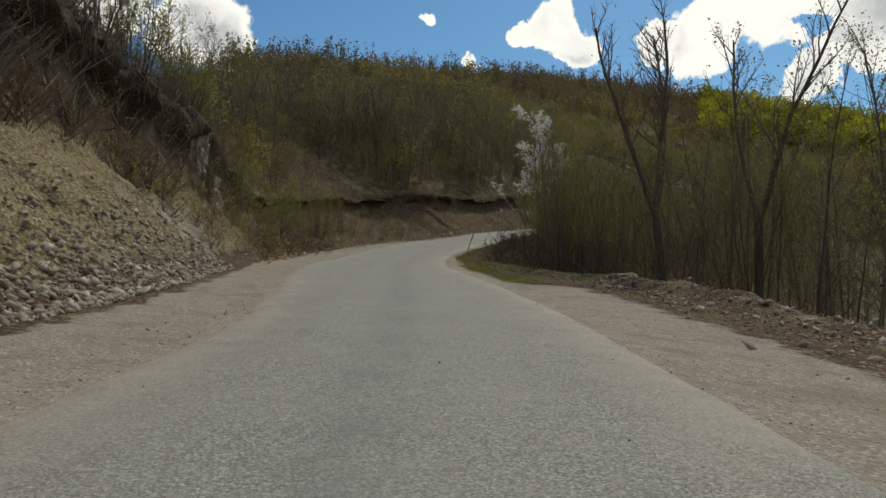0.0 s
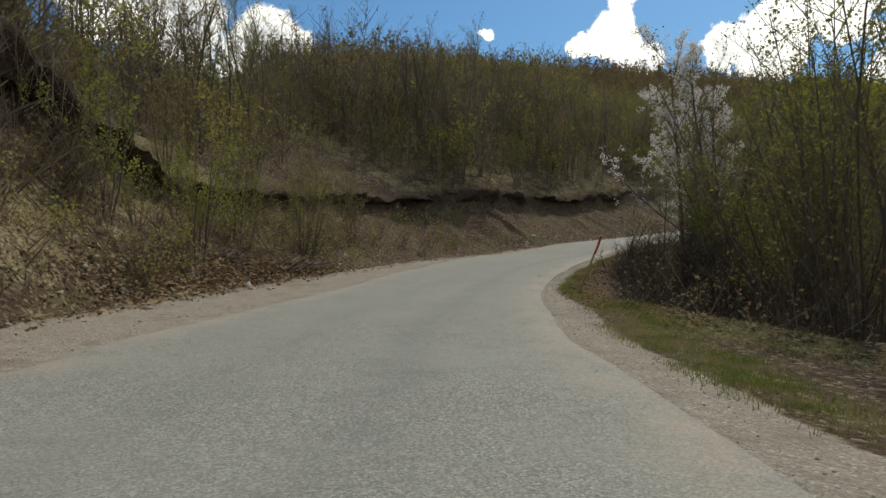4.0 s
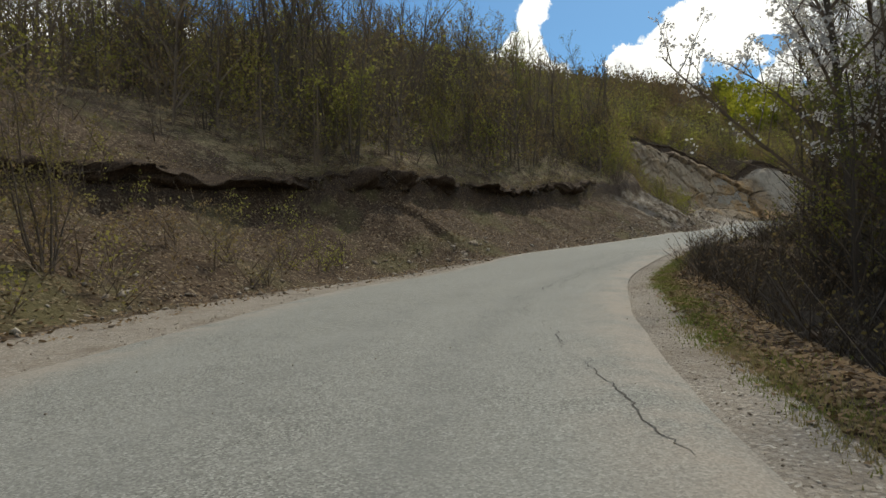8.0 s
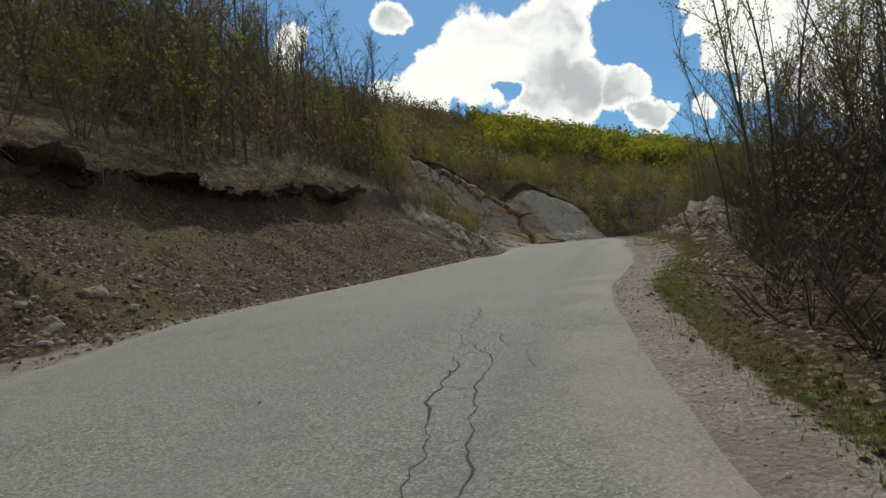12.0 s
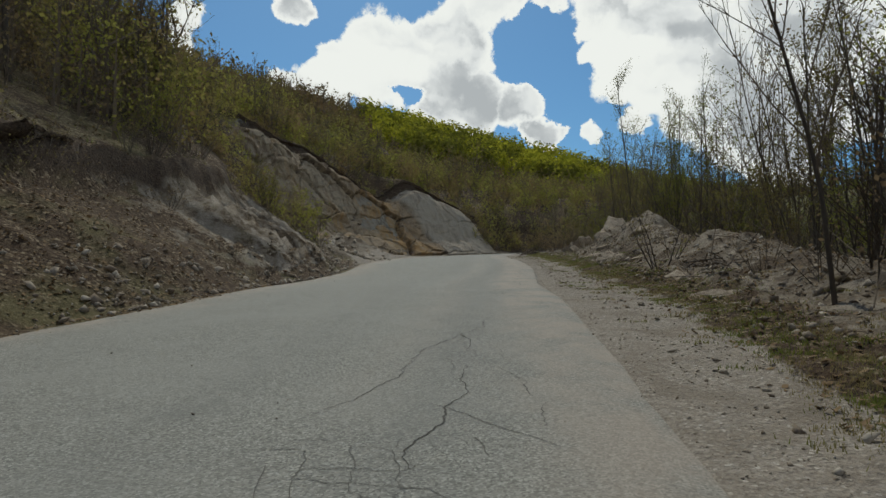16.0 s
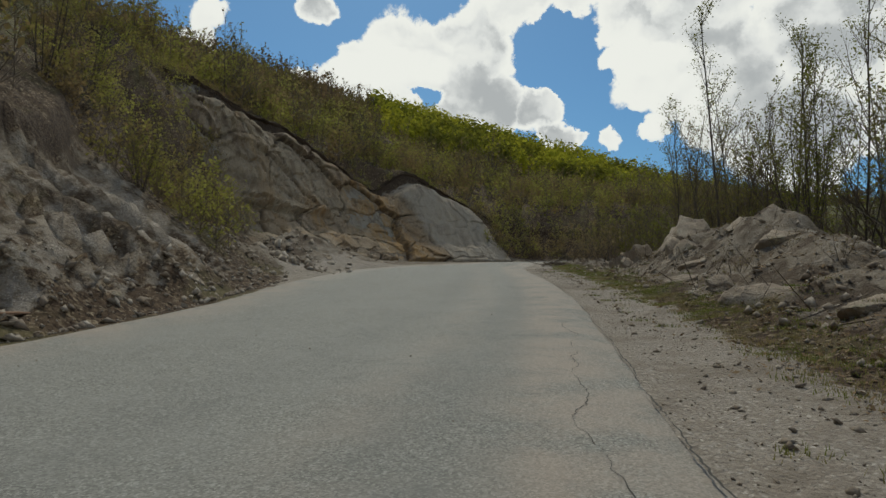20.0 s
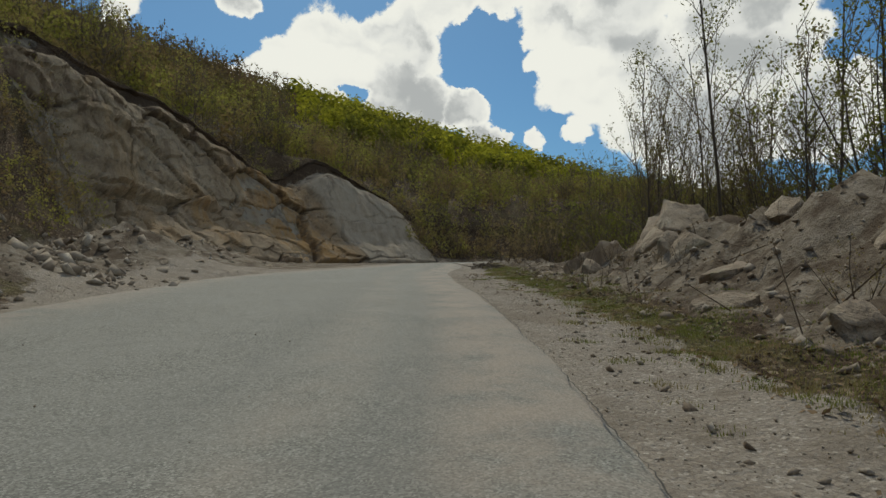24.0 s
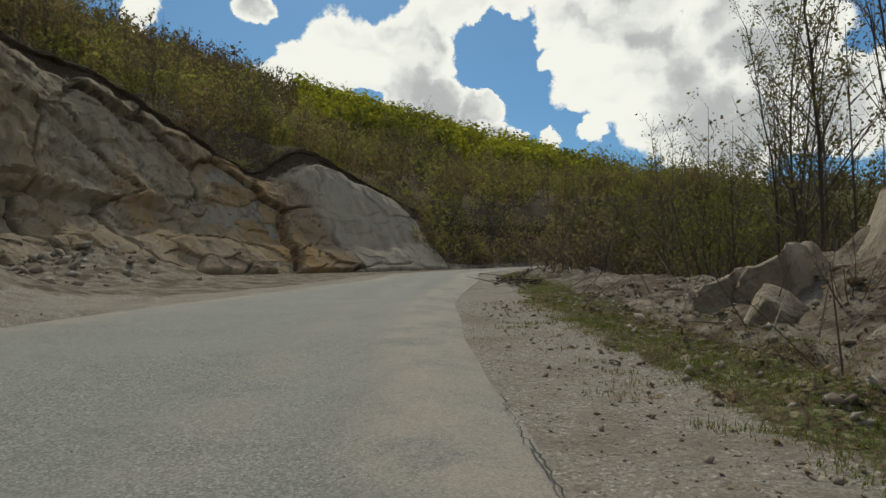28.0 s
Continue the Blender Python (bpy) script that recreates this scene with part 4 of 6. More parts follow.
# ---- woods too dense to count ----
def woods(name, pts, size, label, seed, leaf, branches=26, twigs=70, buds=90, leaf_size=0.10, wide=0.22, low=0.2, scale=1.0, fan=0.05, clump=1, stout=1.0, wood=None):
    """Many thin trees joined: stems, branches, twigs and small leaves as slips."""
    r_ = np.random.RandomState(seed)
    away_ = r_.normal(0, 1, (len(pts) * clump, 2))
    pts = np.repeat(pts, clump, 0) + np.c_[away_ * (0.12 if clump > 1 else 0), np.zeros(len(away_))]
    n = len(pts)
    h = size * r_.uniform(0.65, 1.2, n) * scale
    if clump > 1:
        h = h * np.repeat(r_.uniform(0.6, 1.2, n // clump), clump)
    lean = away_ * fan

    def slips(p, q, w0, w1):
        d = q - p
        side = np.cross(d, r_.normal(size=d.shape))
        side /= np.linalg.norm(side, axis=1)[:, None] + 1e-9
        w0, w1 = np.broadcast_to(w0, len(p))[:, None], np.broadcast_to(w1, len(p))[:, None]
        return np.stack([p - side * w0, p + side * w0, q + side * w1, q - side * w1], 1).reshape(-1, 3)

    axis = np.c_[lean * h[:, None], h]
    base = pts - (0, 0, 0.3)
    wood_v = [slips(base, base + axis, 0.0055 * h * stout, 0.001 * h * stout), slips(base, base + axis, 0.0055 * h * stout, 0.001 * h * stout)]

    def out(parent_p, parent_len, k, u_lo, length, rise):
        p, L = np.repeat(parent_p[0], k, 0), np.repeat(parent_len, k)
        ax = np.repeat(parent_p[1], k, 0)
        u = u_lo + (1 - u_lo) * r_.rand(len(p))
        st = p + ax * u[:, None]
        a = r_.uniform(0, 6.283, len(p))
        ln = L * length * r_.uniform(0.5, 1.2, len(p)) * (1.25 - 0.85 * u)
        d = np.c_[np.cos(a), np.sin(a), np.full(len(p), rise) + r_.normal(0, 0.25, len(p))]
        d /= np.linalg.norm(d, axis=1)[:, None]
        return st, d * ln[:, None], ln

    bs, bd, bl = out((base, axis), h, branches, low, wide * 1.6, 1.1)
    wood_v.append(slips(bs, bs + bd, 0.010 * bl * stout, 0.003 * bl * stout))
    pick = r_.randint(0, len(bs), n * twigs)
    ts = bs[pick] + bd[pick] * r_.uniform(0.2, 1.0, len(pick))[:, None]
    td = r_.normal(size=(len(pick), 3)) + (0, 0, 0.9)
    td *= (0.32 * bl[pick] * r_.uniform(0.5, 1.2, len(pick)) / np.linalg.norm(td, axis=1))[:, None]
    wood_v.append(slips(ts, ts + td, 0.006 * size / 7 * stout, 0.003 * size / 7 * stout))
    pick2 = r_.randint(0, len(ts), n * buds)
    c = ts[pick2] + td[pick2] * r_.uniform(0.2, 1.1, len(pick2))[:, None] + r_.normal(0, 0.08, (len(pick2), 3))
    a = r_.normal(size=c.shape)
    a /= np.linalg.norm(a, axis=1)[:, None]
    b = np.cross(a, r_.normal(size=c.shape))
    b /= np.linalg.norm(b, axis=1)[:, None] + 1e-9
    sz = (leaf_size * r_.uniform(0.6, 1.4, len(c)))[:, None]
    leaf_v = np.stack([c - a * sz, c + b * sz * 0.65, c + a * sz, c - b * sz * 0.65], 1).reshape(-1, 3)
    wood_v = np.vstack(wood_v)
    V = np.vstack([wood_v, leaf_v])
    F = np.arange(len(V)).reshape(-1, 4)
    me = bulk(name, V, F, [wood or M_TWIG, leaf], np.r_[np.zeros(len(wood_v) // 4), np.ones(len(leaf_v) // 4)])
    return tagged(new(name, me), label, "woods", kind="stuff")


def crowns(name, pts, size, label, seed, leaf, count=60, leaf_size=0.3, wide=0.36, low=0.12, loose_=0.5):
    """Rounded leafy crowns on short stems, joined: leaves lie roughly along an uneven shell."""
    r_ = np.random.RandomState(seed)
    n = len(pts)
    h = size * r_.uniform(0.6, 1.25, n)
    H = np.repeat(h, count)
    u = r_.normal(size=(n * count, 3))
    u /= np.linalg.norm(u, axis=1)[:, None]
    lump = 1 + 0.3 * np.sin(u[:, 0] * 4 + np.repeat(r_.uniform(0, 6, n), count)) * np.cos(u[:, 1] * 5 + np.repeat(r_.uniform(0, 6, n), count))
    rad = (0.55 + 0.45 * r_.rand(n * count) ** 0.5) * lump
    ww = np.repeat(wide * r_.uniform(0.75, 1.25, n), count)
    c = np.repeat(pts, count, 0) + np.stack([u[:, 0] * rad * H * ww, u[:, 1] * rad * H * ww, H * (low + 0.5 * (1 - low)) + u[:, 2] * rad * H * 0.5 * (1 - low)], 1)
    nrm = u + r_.normal(0, loose_, u.shape)
    nrm /= np.linalg.norm(nrm, axis=1)[:, None]
    a = np.cross(nrm, r_.normal(size=u.shape))
    a /= np.linalg.norm(a, axis=1)[:, None] + 1e-9
    b = np.cross(nrm, a)
    sz = (leaf_size * r_.uniform(0.5, 1.3, len(c)))[:, None]
    V = np.stack([c - a * sz, c + b * sz * 0.75, c + a * sz, c - b * sz * 0.75], 1).reshape(-1, 3)
    base = pts - (0, 0, 0.3)
    tip = pts + np.c_[r_.normal(0, 0.1, (n, 2)), h * 0.8]
    d = np.array((0.012 * size, 0.0, 0.0))
    stem = np.stack([base - d, base + d, tip + d * 0.2, tip - d * 0.2], 1).reshape(-1, 3)
    V = np.vstack([V, stem])
    F = np.arange(len(V)).reshape(-1, 4)
    me = bulk(name, V, F, [leaf, M_TWIG], np.r_[np.zeros(len(F) - n), np.ones(n)])
    return tagged(new(name, me), label, "woods", kind="stuff")


r_ = np.random.RandomState(8)


def strip_points(n, s0, s1, l0, l1, left):
    s, l = r_.uniform(s0, s1, n), r_.uniform(l0, l1, n)
    l = l + (TOE(s) + BANK_RUN(s) if left else foot_r(s))
    if not left:
        l = np.where((s < 52) & (l1 < -2.5), np.minimum(l, -0.205 * s - 0.6), l)
        l = np.where(s > 136, np.maximum(l, -15.5), l)
        for _ in range(40):
            if l1 <= -3:
                l = np.where(sightline(*place(s, l)) < 0, l - 0.5, l)
    x, y = place(s, l)
    return np.stack([x, y, ground_z(s, l)], 1)


def low_in_view(p):
    """Scrub stays low in the open strip below the bend."""
    return np.where(sightline(p[:, 0], p[:, 1]) < 0, 0.32, 1.0)


woods("hillside_woods", strip_points(66, 44, 104, 2.0, 34, True), 9.0, "clumps of young trees with brown stems and olive leaves on the hillside", 21, M_OLIVE, 22, 70, 110, 0.09, 0.22, 0.25, fan=0.20, clump=6, stout=1.3)
woods("hillside_bare_woods", strip_points(300, 44, 104, 2.0, 34, True), 9.0, "dense bare young woods with brown buds on the hillside", 49, M_BUD, 30, 90, 40, 0.08, 0.2, 0.05, stout=1.7)
woods("meadow_edge_woods", strip_points(130, 30, 46, 11.0, 36, True), 7.5, "young spring trees along the upper edge of the grassy slope", 48, M_LEAF, 26, 80, 130, 0.085, 0.2, 0.06)
woods("hillside_brush", strip_points(900, 48, 104, 0.4, 24, True), 2.6, "low brown brushwood above the bank", 22, M_BUD, 16, 44, 26, 0.065, 0.34, 0.03, stout=1.3)
woods("cliff_top_woods", strip_points(70, 98, 180, 0.8, 34, True), 7.0, "clumps of thin young trees above the cliff", 23, M_OLIVE, 20, 60, 80, 0.11, 0.24, 0.1, fan=0.17, clump=5, stout=1.5)
crowns("cliff_top_bushes", strip_points(330, 98, 187, 0.6, 38, True), 4.6, "rounded olive trees and bushes above the cliff", 43, M_OLIVE, 230, 0.13, 0.34, 0.08)
woods("bend_hillside_woods", strip_points(260, 140, 187, 0.6, 36, True), 6.0, "young woods on the slope beyond the bend", 33, M_OLIVE, 20, 50, 50, 0.13, 0.26, 0.05, stout=1.6)
crowns("bend_hillside_bushes", strip_points(340, 140, 187, 0.6, 38, True), 4.0, "olive green bushes on the slope beyond the bend", 44, M_OLIVE, 100, 0.18, 0.42, 0.02)
sb_s, sb_b = r_.uniform(105, 134, 260), r_.uniform(0.12, 1.0, 260)
sb_l = TOE(sb_s) + sb_b * BANK_RUN(sb_s)
sb_x, sb_y = place(sb_s, sb_l)
woods("slope_brush", np.stack([sb_x, sb_y, ground_z(sb_s, sb_l)], 1), 2.2, "olive brush and saplings grown over the slope", 46, M_OLIVE, 20, 60, 70, 0.065, 0.34, 0.03)
eb_s, eb_b = r_.uniform(157, 187, 240), r_.uniform(0.0, 1.0, 240)
eb_l = TOE(eb_s) + eb_b * BANK_RUN(eb_s)
eb_x, eb_y = place(eb_s, eb_l)
woods("bend_bank_brush", np.stack([eb_x, eb_y, ground_z(eb_s, eb_l)], 1), 2.6, "olive and brown brush on the bank beyond the bend", 47, M_OLIVE, 20, 60, 60, 0.11, 0.34, 0.03, stout=1.6)
bs_s, bs_b = np.r_[r_.uniform(24, 60, 260), r_.uniform(36, 50, 120)], r_.uniform(0.05, 0.95, 380)
bs_l = TOE(bs_s) + bs_b * BANK_RUN(bs_s)
bs_x, bs_y = place(bs_s, bs_l)
bs_p = np.stack([bs_x, bs_y, ground_z(bs_s, bs_l)], 1)
woods("bank_scrub", bs_p[:200], 1.5, "thin olive scrub rooted in the earth bank", 56, M_OLIVE, 14, 40, 60, 0.04, 0.4, 0.0, fan=0.25, stout=1.8)
woods("bank_dead_scrub", bs_p[200:], 1.2, "dead brown scrub rooted in the earth bank", 57, M_BUD, 14, 44, 30, 0.04, 0.4, 0.0, fan=0.25, stout=1.8)
crowns("hillside_bushes", strip_points(230, 40, 104, 0.5, 28, True), 4.6, "loose olive bushes on the hillside", 45, M_OLIVE, 240, 0.075, 0.36, 0.06, 1.0)
woods("bank_lip_brush", strip_points(520, -8, 39, -1.9, 2.6, True), 2.1, "tangled brown brush hanging over the earth bank", 51, M_BUD, 24, 80, 24, 0.035, 0.5, 0.0, fan=0.3, stout=1.8)
woods("lip_fringe", strip_points(1100, 35, 90, -0.6, 0.5, True), 0.6, "dead stems and dry grass along the bank top", 52, M_BUD, 10, 20, 14, 0.03, 0.5, 0.0, fan=0.3)
woods("cliff_fringe", strip_points(420, 106, 161, -0.35, 0.6, True), 0.9, "dead stems and low brush along the cliff top", 53, M_OLIVE, 12, 26, 24, 0.06, 0.5, 0.0)
woods("bank_top_woods", strip_points(90, -16, 34, 1.0, 22, True), 8.0, "bare spring trees on top of the bank", 24, M_LEAF, 24, 80, 60, 0.07)
woods("roadside_woods", strip_points(230, 4, 86, -26, -4.0, False), 10.5, "thin-stemmed spring woods falling away below the road", 25, M_LEAF, 26, 80, 230, 0.05, 0.2, 0.42)
thicket_ = strip_points(640, 26, 86, -16, -0.9, False)
woods("roadside_thicket", thicket_, 3.0, "dark thicket of dead stems below the verge", 26, M_BUD, 16, 44, 16, 0.045, 0.3, 0.03, scale=low_in_view(thicket_), wood=M_BARK)
woods("bend_slope_thicket", strip_points(330, 50, 86, -9, -3.0, False), 4.6, "dense brown and olive thicket on the slope below the bend", 58, M_KNOLL, 24, 90, 40, 0.04, 0.24, 0.03, stout=1.2, wood=M_BARK)
woods("bend_slope_saplings", strip_points(120, 50, 86, -12, -3.0, False), 8.0, "tall thin saplings with young olive leaves below the bend", 59, M_OLIVE, 22, 70, 130, 0.05, 0.18, 0.2)
woods("verge_scrub", strip_points(520, 48, 74, -3.8, -0.1, False), 1.05, "dense dark scrub of dead stems along the verge", 60, M_KNOLL, 20, 80, 8, 0.03, 0.4, 0.0, fan=0.2, stout=1.7, wood=M_BARK)
woods("verge_scrub", strip_points(160, 36, 50, -5.5, -0.6, False), 0.9, "dense dark scrub of dead stems along the verge", 61, M_KNOLL, 20, 80, 8, 0.03, 0.4, 0.0, fan=0.2, stout=1.7, wood=M_BARK)
brush_ = strip_points(190, 58, 84, -6, -1.2, False)
woods("roadside_brush", brush_, 2.3, "tangled brown brush crowding the verge", 50, M_BUD, 22, 80, 20, 0.035, 0.3, 0.02, scale=low_in_view(brush_), wood=M_BARK)
woods("heap_woods", strip_points(240, 80, 136, -20, -5.5, False), 8.0, "thin spring trees behind the heaps of spoil", 27, M_LEAF, 26, 90, 130, 0.06)
woods("bend_thicket", strip_points(380, 134, 184, -14, -0.8, False), 3.2, "brown and olive thicket at the bend of the road", 28, M_BUD, 18, 50, 40, 0.09, 0.28, 0.05, stout=1.5)
woods("bend_woods", strip_points(160, 138, 186, -15, -3.0, False), 5.5, "young olive green trees at the bend of the road", 29, M_LEAF, 22, 60, 70, 0.11, stout=1.5)
cand = np.c_[r_.uniform(-60, 330, 40000), r_.uniform(-20, 320, 40000)]
cs, cl = station(cand[:, 0], cand[:, 1])
cand = cand[((cl > 46) | (cl < -32))]
# only the slopes that face the valley
mid_ = np.array((60.0, 80.0))
ra = np.arctan2(RIDGE[:, 1] - mid_[1], RIDGE[:, 0] - mid_[0])
rd = np.hypot(RIDGE[:, 0] - mid_[0], RIDGE[:, 1] - mid_[1])
o_ = np.argsort(ra)
ca = np.arctan2(cand[:, 1] - mid_[1], cand[:, 0] - mid_[0])
cand = cand[np.hypot(cand[:, 0] - mid_[0], cand[:, 1] - mid_[1]) < np.interp(ca, ra[o_], rd[o_], period=6.28319) + 6]
cz = base_z(cand[:, 0], cand[:, 1])
reach = np.abs(station(cand[:, 0], cand[:, 1])[1])
near_ = np.c_[cand, cz][reach < 85]
woods("valley_woods", near_[:900], 7.0, "thin spring trees on the valley sides", 30, M_KNOLL, 20, 40, 60, 0.18, 0.26, 0.06, stout=2.0)
crowns("valley_bushes", near_[900:2300], 5.0, "olive spring woods on the valley sides", 32, M_KNOLL, 80, 0.28, 0.40, 0.03)
sn_, ln_ = station(near_[:, 0], near_[:, 1])
upper_ = near_[(ln_ > 38) & (sn_ > 96)]
crowns("upper_slope_trees", upper_[:620], 5.5, "olive trees high on the slope above the cliff", 54, M_OLIVE, 120, 0.24, 0.36, 0.05)
woods("upper_slope_woods", upper_[620:820], 7.0, "thin twiggy trees high on the slope above the cliff", 55, M_OLIVE, 18, 40, 50, 0.16, 0.24, 0.06, stout=2.0)
wide_ = np.c_[cand, cz][reach >= 85]
brown_ = np.arctan2(wide_[:, 0], wide_[:, 1]) < math.radians(24)
woods("knoll_woods", wide_[brown_][:900], 9.0, "brown twiggy spring woods on the hill straight ahead", 34, M_KNOLL, 20, 36, 40, 0.30, 0.2, 0.05, stout=2.5)
crowns("knoll_bushes", wide_[brown_][900:2200], 6.0, "olive and brown crowns on the hill straight ahead", 35, M_KNOLL, 50, 0.40, 0.36, 0.03)
crowns("far_woods", wide_[~brown_][:5200], 8.0, "bright spring-green broadleaved woods on the far hills", 31, M_FAR, 90, 0.55, 0.40, 0.02, 0.3)

# ---- the dark lip of turf and roots that hangs over the cut bank ----
def overhang(name, s0, s1, label, thick, reach=0.45, rag=1.0, wave=1.1, soil_shade=0.0):
    s = np.arange(s0, s1, 0.13)
    lip = TOE(s) + BANK_RUN(s)
    th = thick(s) * (1 + 0.4 * wave * rough(s, s * 0, 3.0, 4, 1.0))
    fade = smooth(s0, s0 + 2.5, s) * (1 - smooth(s1 - 3, s1, s))
    th = th * (0.15 + 0.85 * fade)
    jut = reach * np.clip(1 + wave * rough(s, s * 0 + 5, 2.2, 4, 3.0), 0.05, 2.2) * (0.1 + 0.9 * fade)
    z = ground_z(s, lip)
    ring = [(1.6, -0.06), (0.5, 0.08), (-0.4, 0.05), (-0.9, -0.12), (-1.0, -0.35), (-0.75, -0.62), (-0.35, -0.9), (0.15, -1.0), (1.1, -0.7)]
    t_ = np.linspace(0, len(ring) - 1, 17)
    ring = list(zip(np.interp(t_, range(len(ring)), [r[0] for r in ring]), np.interp(t_, range(len(ring)), [r[1] for r in ring])))
    V, dark = [], []
    for k, (a, b) in enumerate(ring):
        wob = rag * 0.30 * rough(s, s * 0 + 0.35 * k, 0.9, 4, 1.7)
        l = lip + a * jut + wob * (k > 3)
        x, y = place(s, l)
        V.append(np.stack([x, y, z + b * th + rag * 0.16 * rough(s, s * 0 + 0.3 * k, 0.6, 4, 3.0)], 1))
        # upper side as given, underside full topsoil; the dark also stands for shade
        dark.append(np.full(len(s), soil_shade if k < 5 else 1.0))
    V = np.stack(V, 1).reshape(-1, 3)
    n, m = len(s), len(ring)
    i = np.arange((n - 1) * m)
    p, q = i // m, i % m
    F = np.stack([p * m + q, p * m + (q + 1) % m, (p + 1) * m + (q + 1) % m, (p + 1) * m + q], 1)
    me = bulk(name, V, F, [M_EARTH])
    ob = tagged(new(name, me), label, "overhang", kind="structure")
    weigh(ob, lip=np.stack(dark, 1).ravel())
    return ob


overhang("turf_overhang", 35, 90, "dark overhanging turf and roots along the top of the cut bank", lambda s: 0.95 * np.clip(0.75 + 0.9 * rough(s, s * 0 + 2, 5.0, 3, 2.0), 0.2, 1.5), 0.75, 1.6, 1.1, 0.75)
# earth and roots dark all round; the colour also holds the overhang's shade
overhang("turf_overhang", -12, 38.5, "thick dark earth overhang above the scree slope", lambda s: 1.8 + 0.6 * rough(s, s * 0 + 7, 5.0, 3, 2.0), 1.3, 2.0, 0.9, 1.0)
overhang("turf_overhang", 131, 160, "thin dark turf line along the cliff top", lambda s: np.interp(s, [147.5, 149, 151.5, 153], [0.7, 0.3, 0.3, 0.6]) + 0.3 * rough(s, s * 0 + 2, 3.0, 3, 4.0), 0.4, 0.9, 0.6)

# ---- the rock face: leaning blocks split by cracks, an overhanging band and a smooth pale slab ----
def blocks(u, v, cw, ch, seed):
    """Irregular cells: a random number for each point's cell, a second one, and the distance to the cell's edge."""
    iu, iv = np.floor(u / cw).astype(int), np.floor(v / ch).astype(int)
    best = np.full((2, len(u)), 9e9)
    one, two = np.zeros(len(u)), np.zeros(len(u))
    for a in (-1, 0, 1):
        for b in (-1, 0, 1):
            gu, gv = (iu + a + seed * 7) % 256, (iv + b + seed * 13) % 256
            du = (iu + a + 0.5 + 0.42 * _table[gu, gv]) - u / cw
            dv = (iv + b + 0.5 + 0.42 * _table[gv, (gu + 40) % 256]) - v / ch
            d = np.hypot(du, dv)
            closer = d < best[0]
            best[1] = np.where(closer, best[0], np.minimum(best[1], d))
            one = np.where(closer, _table[(gu + 90) % 256, gv], one)
            two = np.where(closer, _table[gu, (gv + 120) % 256], two)
            best[0] = np.where(closer, d, best[0])
    return one, two, best[1] - best[0]


def cliff_material():
    m, n = material("cliff_rock")
    c = coords(n)
    streak = n.add("ShaderNodeMapping", {"Vector": c, "Scale": (1.0, 1.0, 0.14)}).outputs[0]
    col = n.ramp(n.noise(c, 0.7, 7, 0.65), [(0.3, (0.19, 0.145, 0.10)), (0.45, (0.30, 0.24, 0.165)), (0.6, (0.38, 0.31, 0.22)), (0.75, (0.27, 0.23, 0.17))])
    col = n.mix(n.span(attr(n, "tone"), -1, 1, 0.0, 0.45), col, (0.27, 0.20, 0.135))
    col = n.mix(n.span(n.noise(c, 5.0, 7, 0.72), 0.5, 0.72, 0.0, 0.55), col, (0.17, 0.125, 0.085))
    col = n.mix(n.span(n.noise(c, 11.0, 5, 0.7), 0.56, 0.75, 0.0, 0.5), col, (0.50, 0.43, 0.33))
    slab = n.ramp(n.noise(streak, 1.1, 6, 0.6), [(0.3, (0.27, 0.225, 0.17)), (0.55, (0.40, 0.345, 0.27)), (0.7, (0.33, 0.285, 0.22))])
    col = n.mix(n.math("MULTIPLY", attr(n, "slab"), 0.9), col, slab)
    rust = n.math("MULTIPLY", attr(n, "ochre"), n.span(n.noise(streak, 1.3, 6, 0.65), 0.34, 0.58), clamp=True)
    col = n.mix(rust, col, (0.36, 0.225, 0.10))
    wash = n.math("MULTIPLY", attr(n, "wash"), n.span(n.noise(streak, 0.9, 6, 0.65), 0.48, 0.62), clamp=True)
    col = n.mix(n.math("MULTIPLY", wash, 0.8), col, (0.10, 0.065, 0.045))
    col = n.mix(n.math("MULTIPLY", attr(n, "crack"), n.span(n.noise(c, 1.5, 4), 0.4, 0.55, 0.1, 0.85)), col, (0.07, 0.05, 0.037))
    h = n.math("ADD", n.noise(c, 5.0, 8, 0.75), n.math("MULTIPLY", n.noise(c, 22, 4, 0.7), 0.5))
    finish(n, col, 0.95, h, 0.9, 0.10, 0.15)
    return m


fs = np.arange(129.5, 161, 0.11)
fb = np.linspace(-0.03, 0.965, 140)
Sf, Bf = lattice(fs, fb)
Lf = TOE(Sf) + Bf * BANK_RUN(Sf)
Hf = ground_z(Sf, Lf) - road_z(Sf)
su, sv = Sf + 0.5 * rough(Sf, Hf, 2.5, 3, 1.0), Hf + 0.5 * rough(Sf, Hf, 2.5, 3, 6.0)
o1, t1, e1 = blocks(su, sv, 3.6, 4.6, 1)
o2, t2, e2 = blocks(su + 0.3 * sv, sv, 1.3, 1.0, 3)
slab_ = smooth(150.3, 150.9, Sf + 0.08 * (Hf - 6) + 0.2 * rough(Hf, Sf * 0, 2.0, 3)) * (1 - smooth(157, 160, Sf))
plain = 1 - 0.75 * slab_
push = 0.45 + plain * (0.50 * o1 + 0.22 * t1 * (sv / 4.6 - np.floor(sv / 4.6) - 0.5) + 0.20 * o2 + 0.14 * rough(Sf, Hf, 1.1, 5, 2.0) + 0.09 * np.abs(rough(Sf, Hf, 0.5, 3, 5.0))) + 0.08 * rough(Sf, Hf * 0.4, 1.2, 4, 4.0)
push = push - plain * (0.40 * (1 - smooth(0.0, 0.06, e1)) + 0.10 * (1 - smooth(0.0, 0.08, e2)))
band = smooth(133, 135, Sf) * (1 - smooth(141.5, 143, Sf))
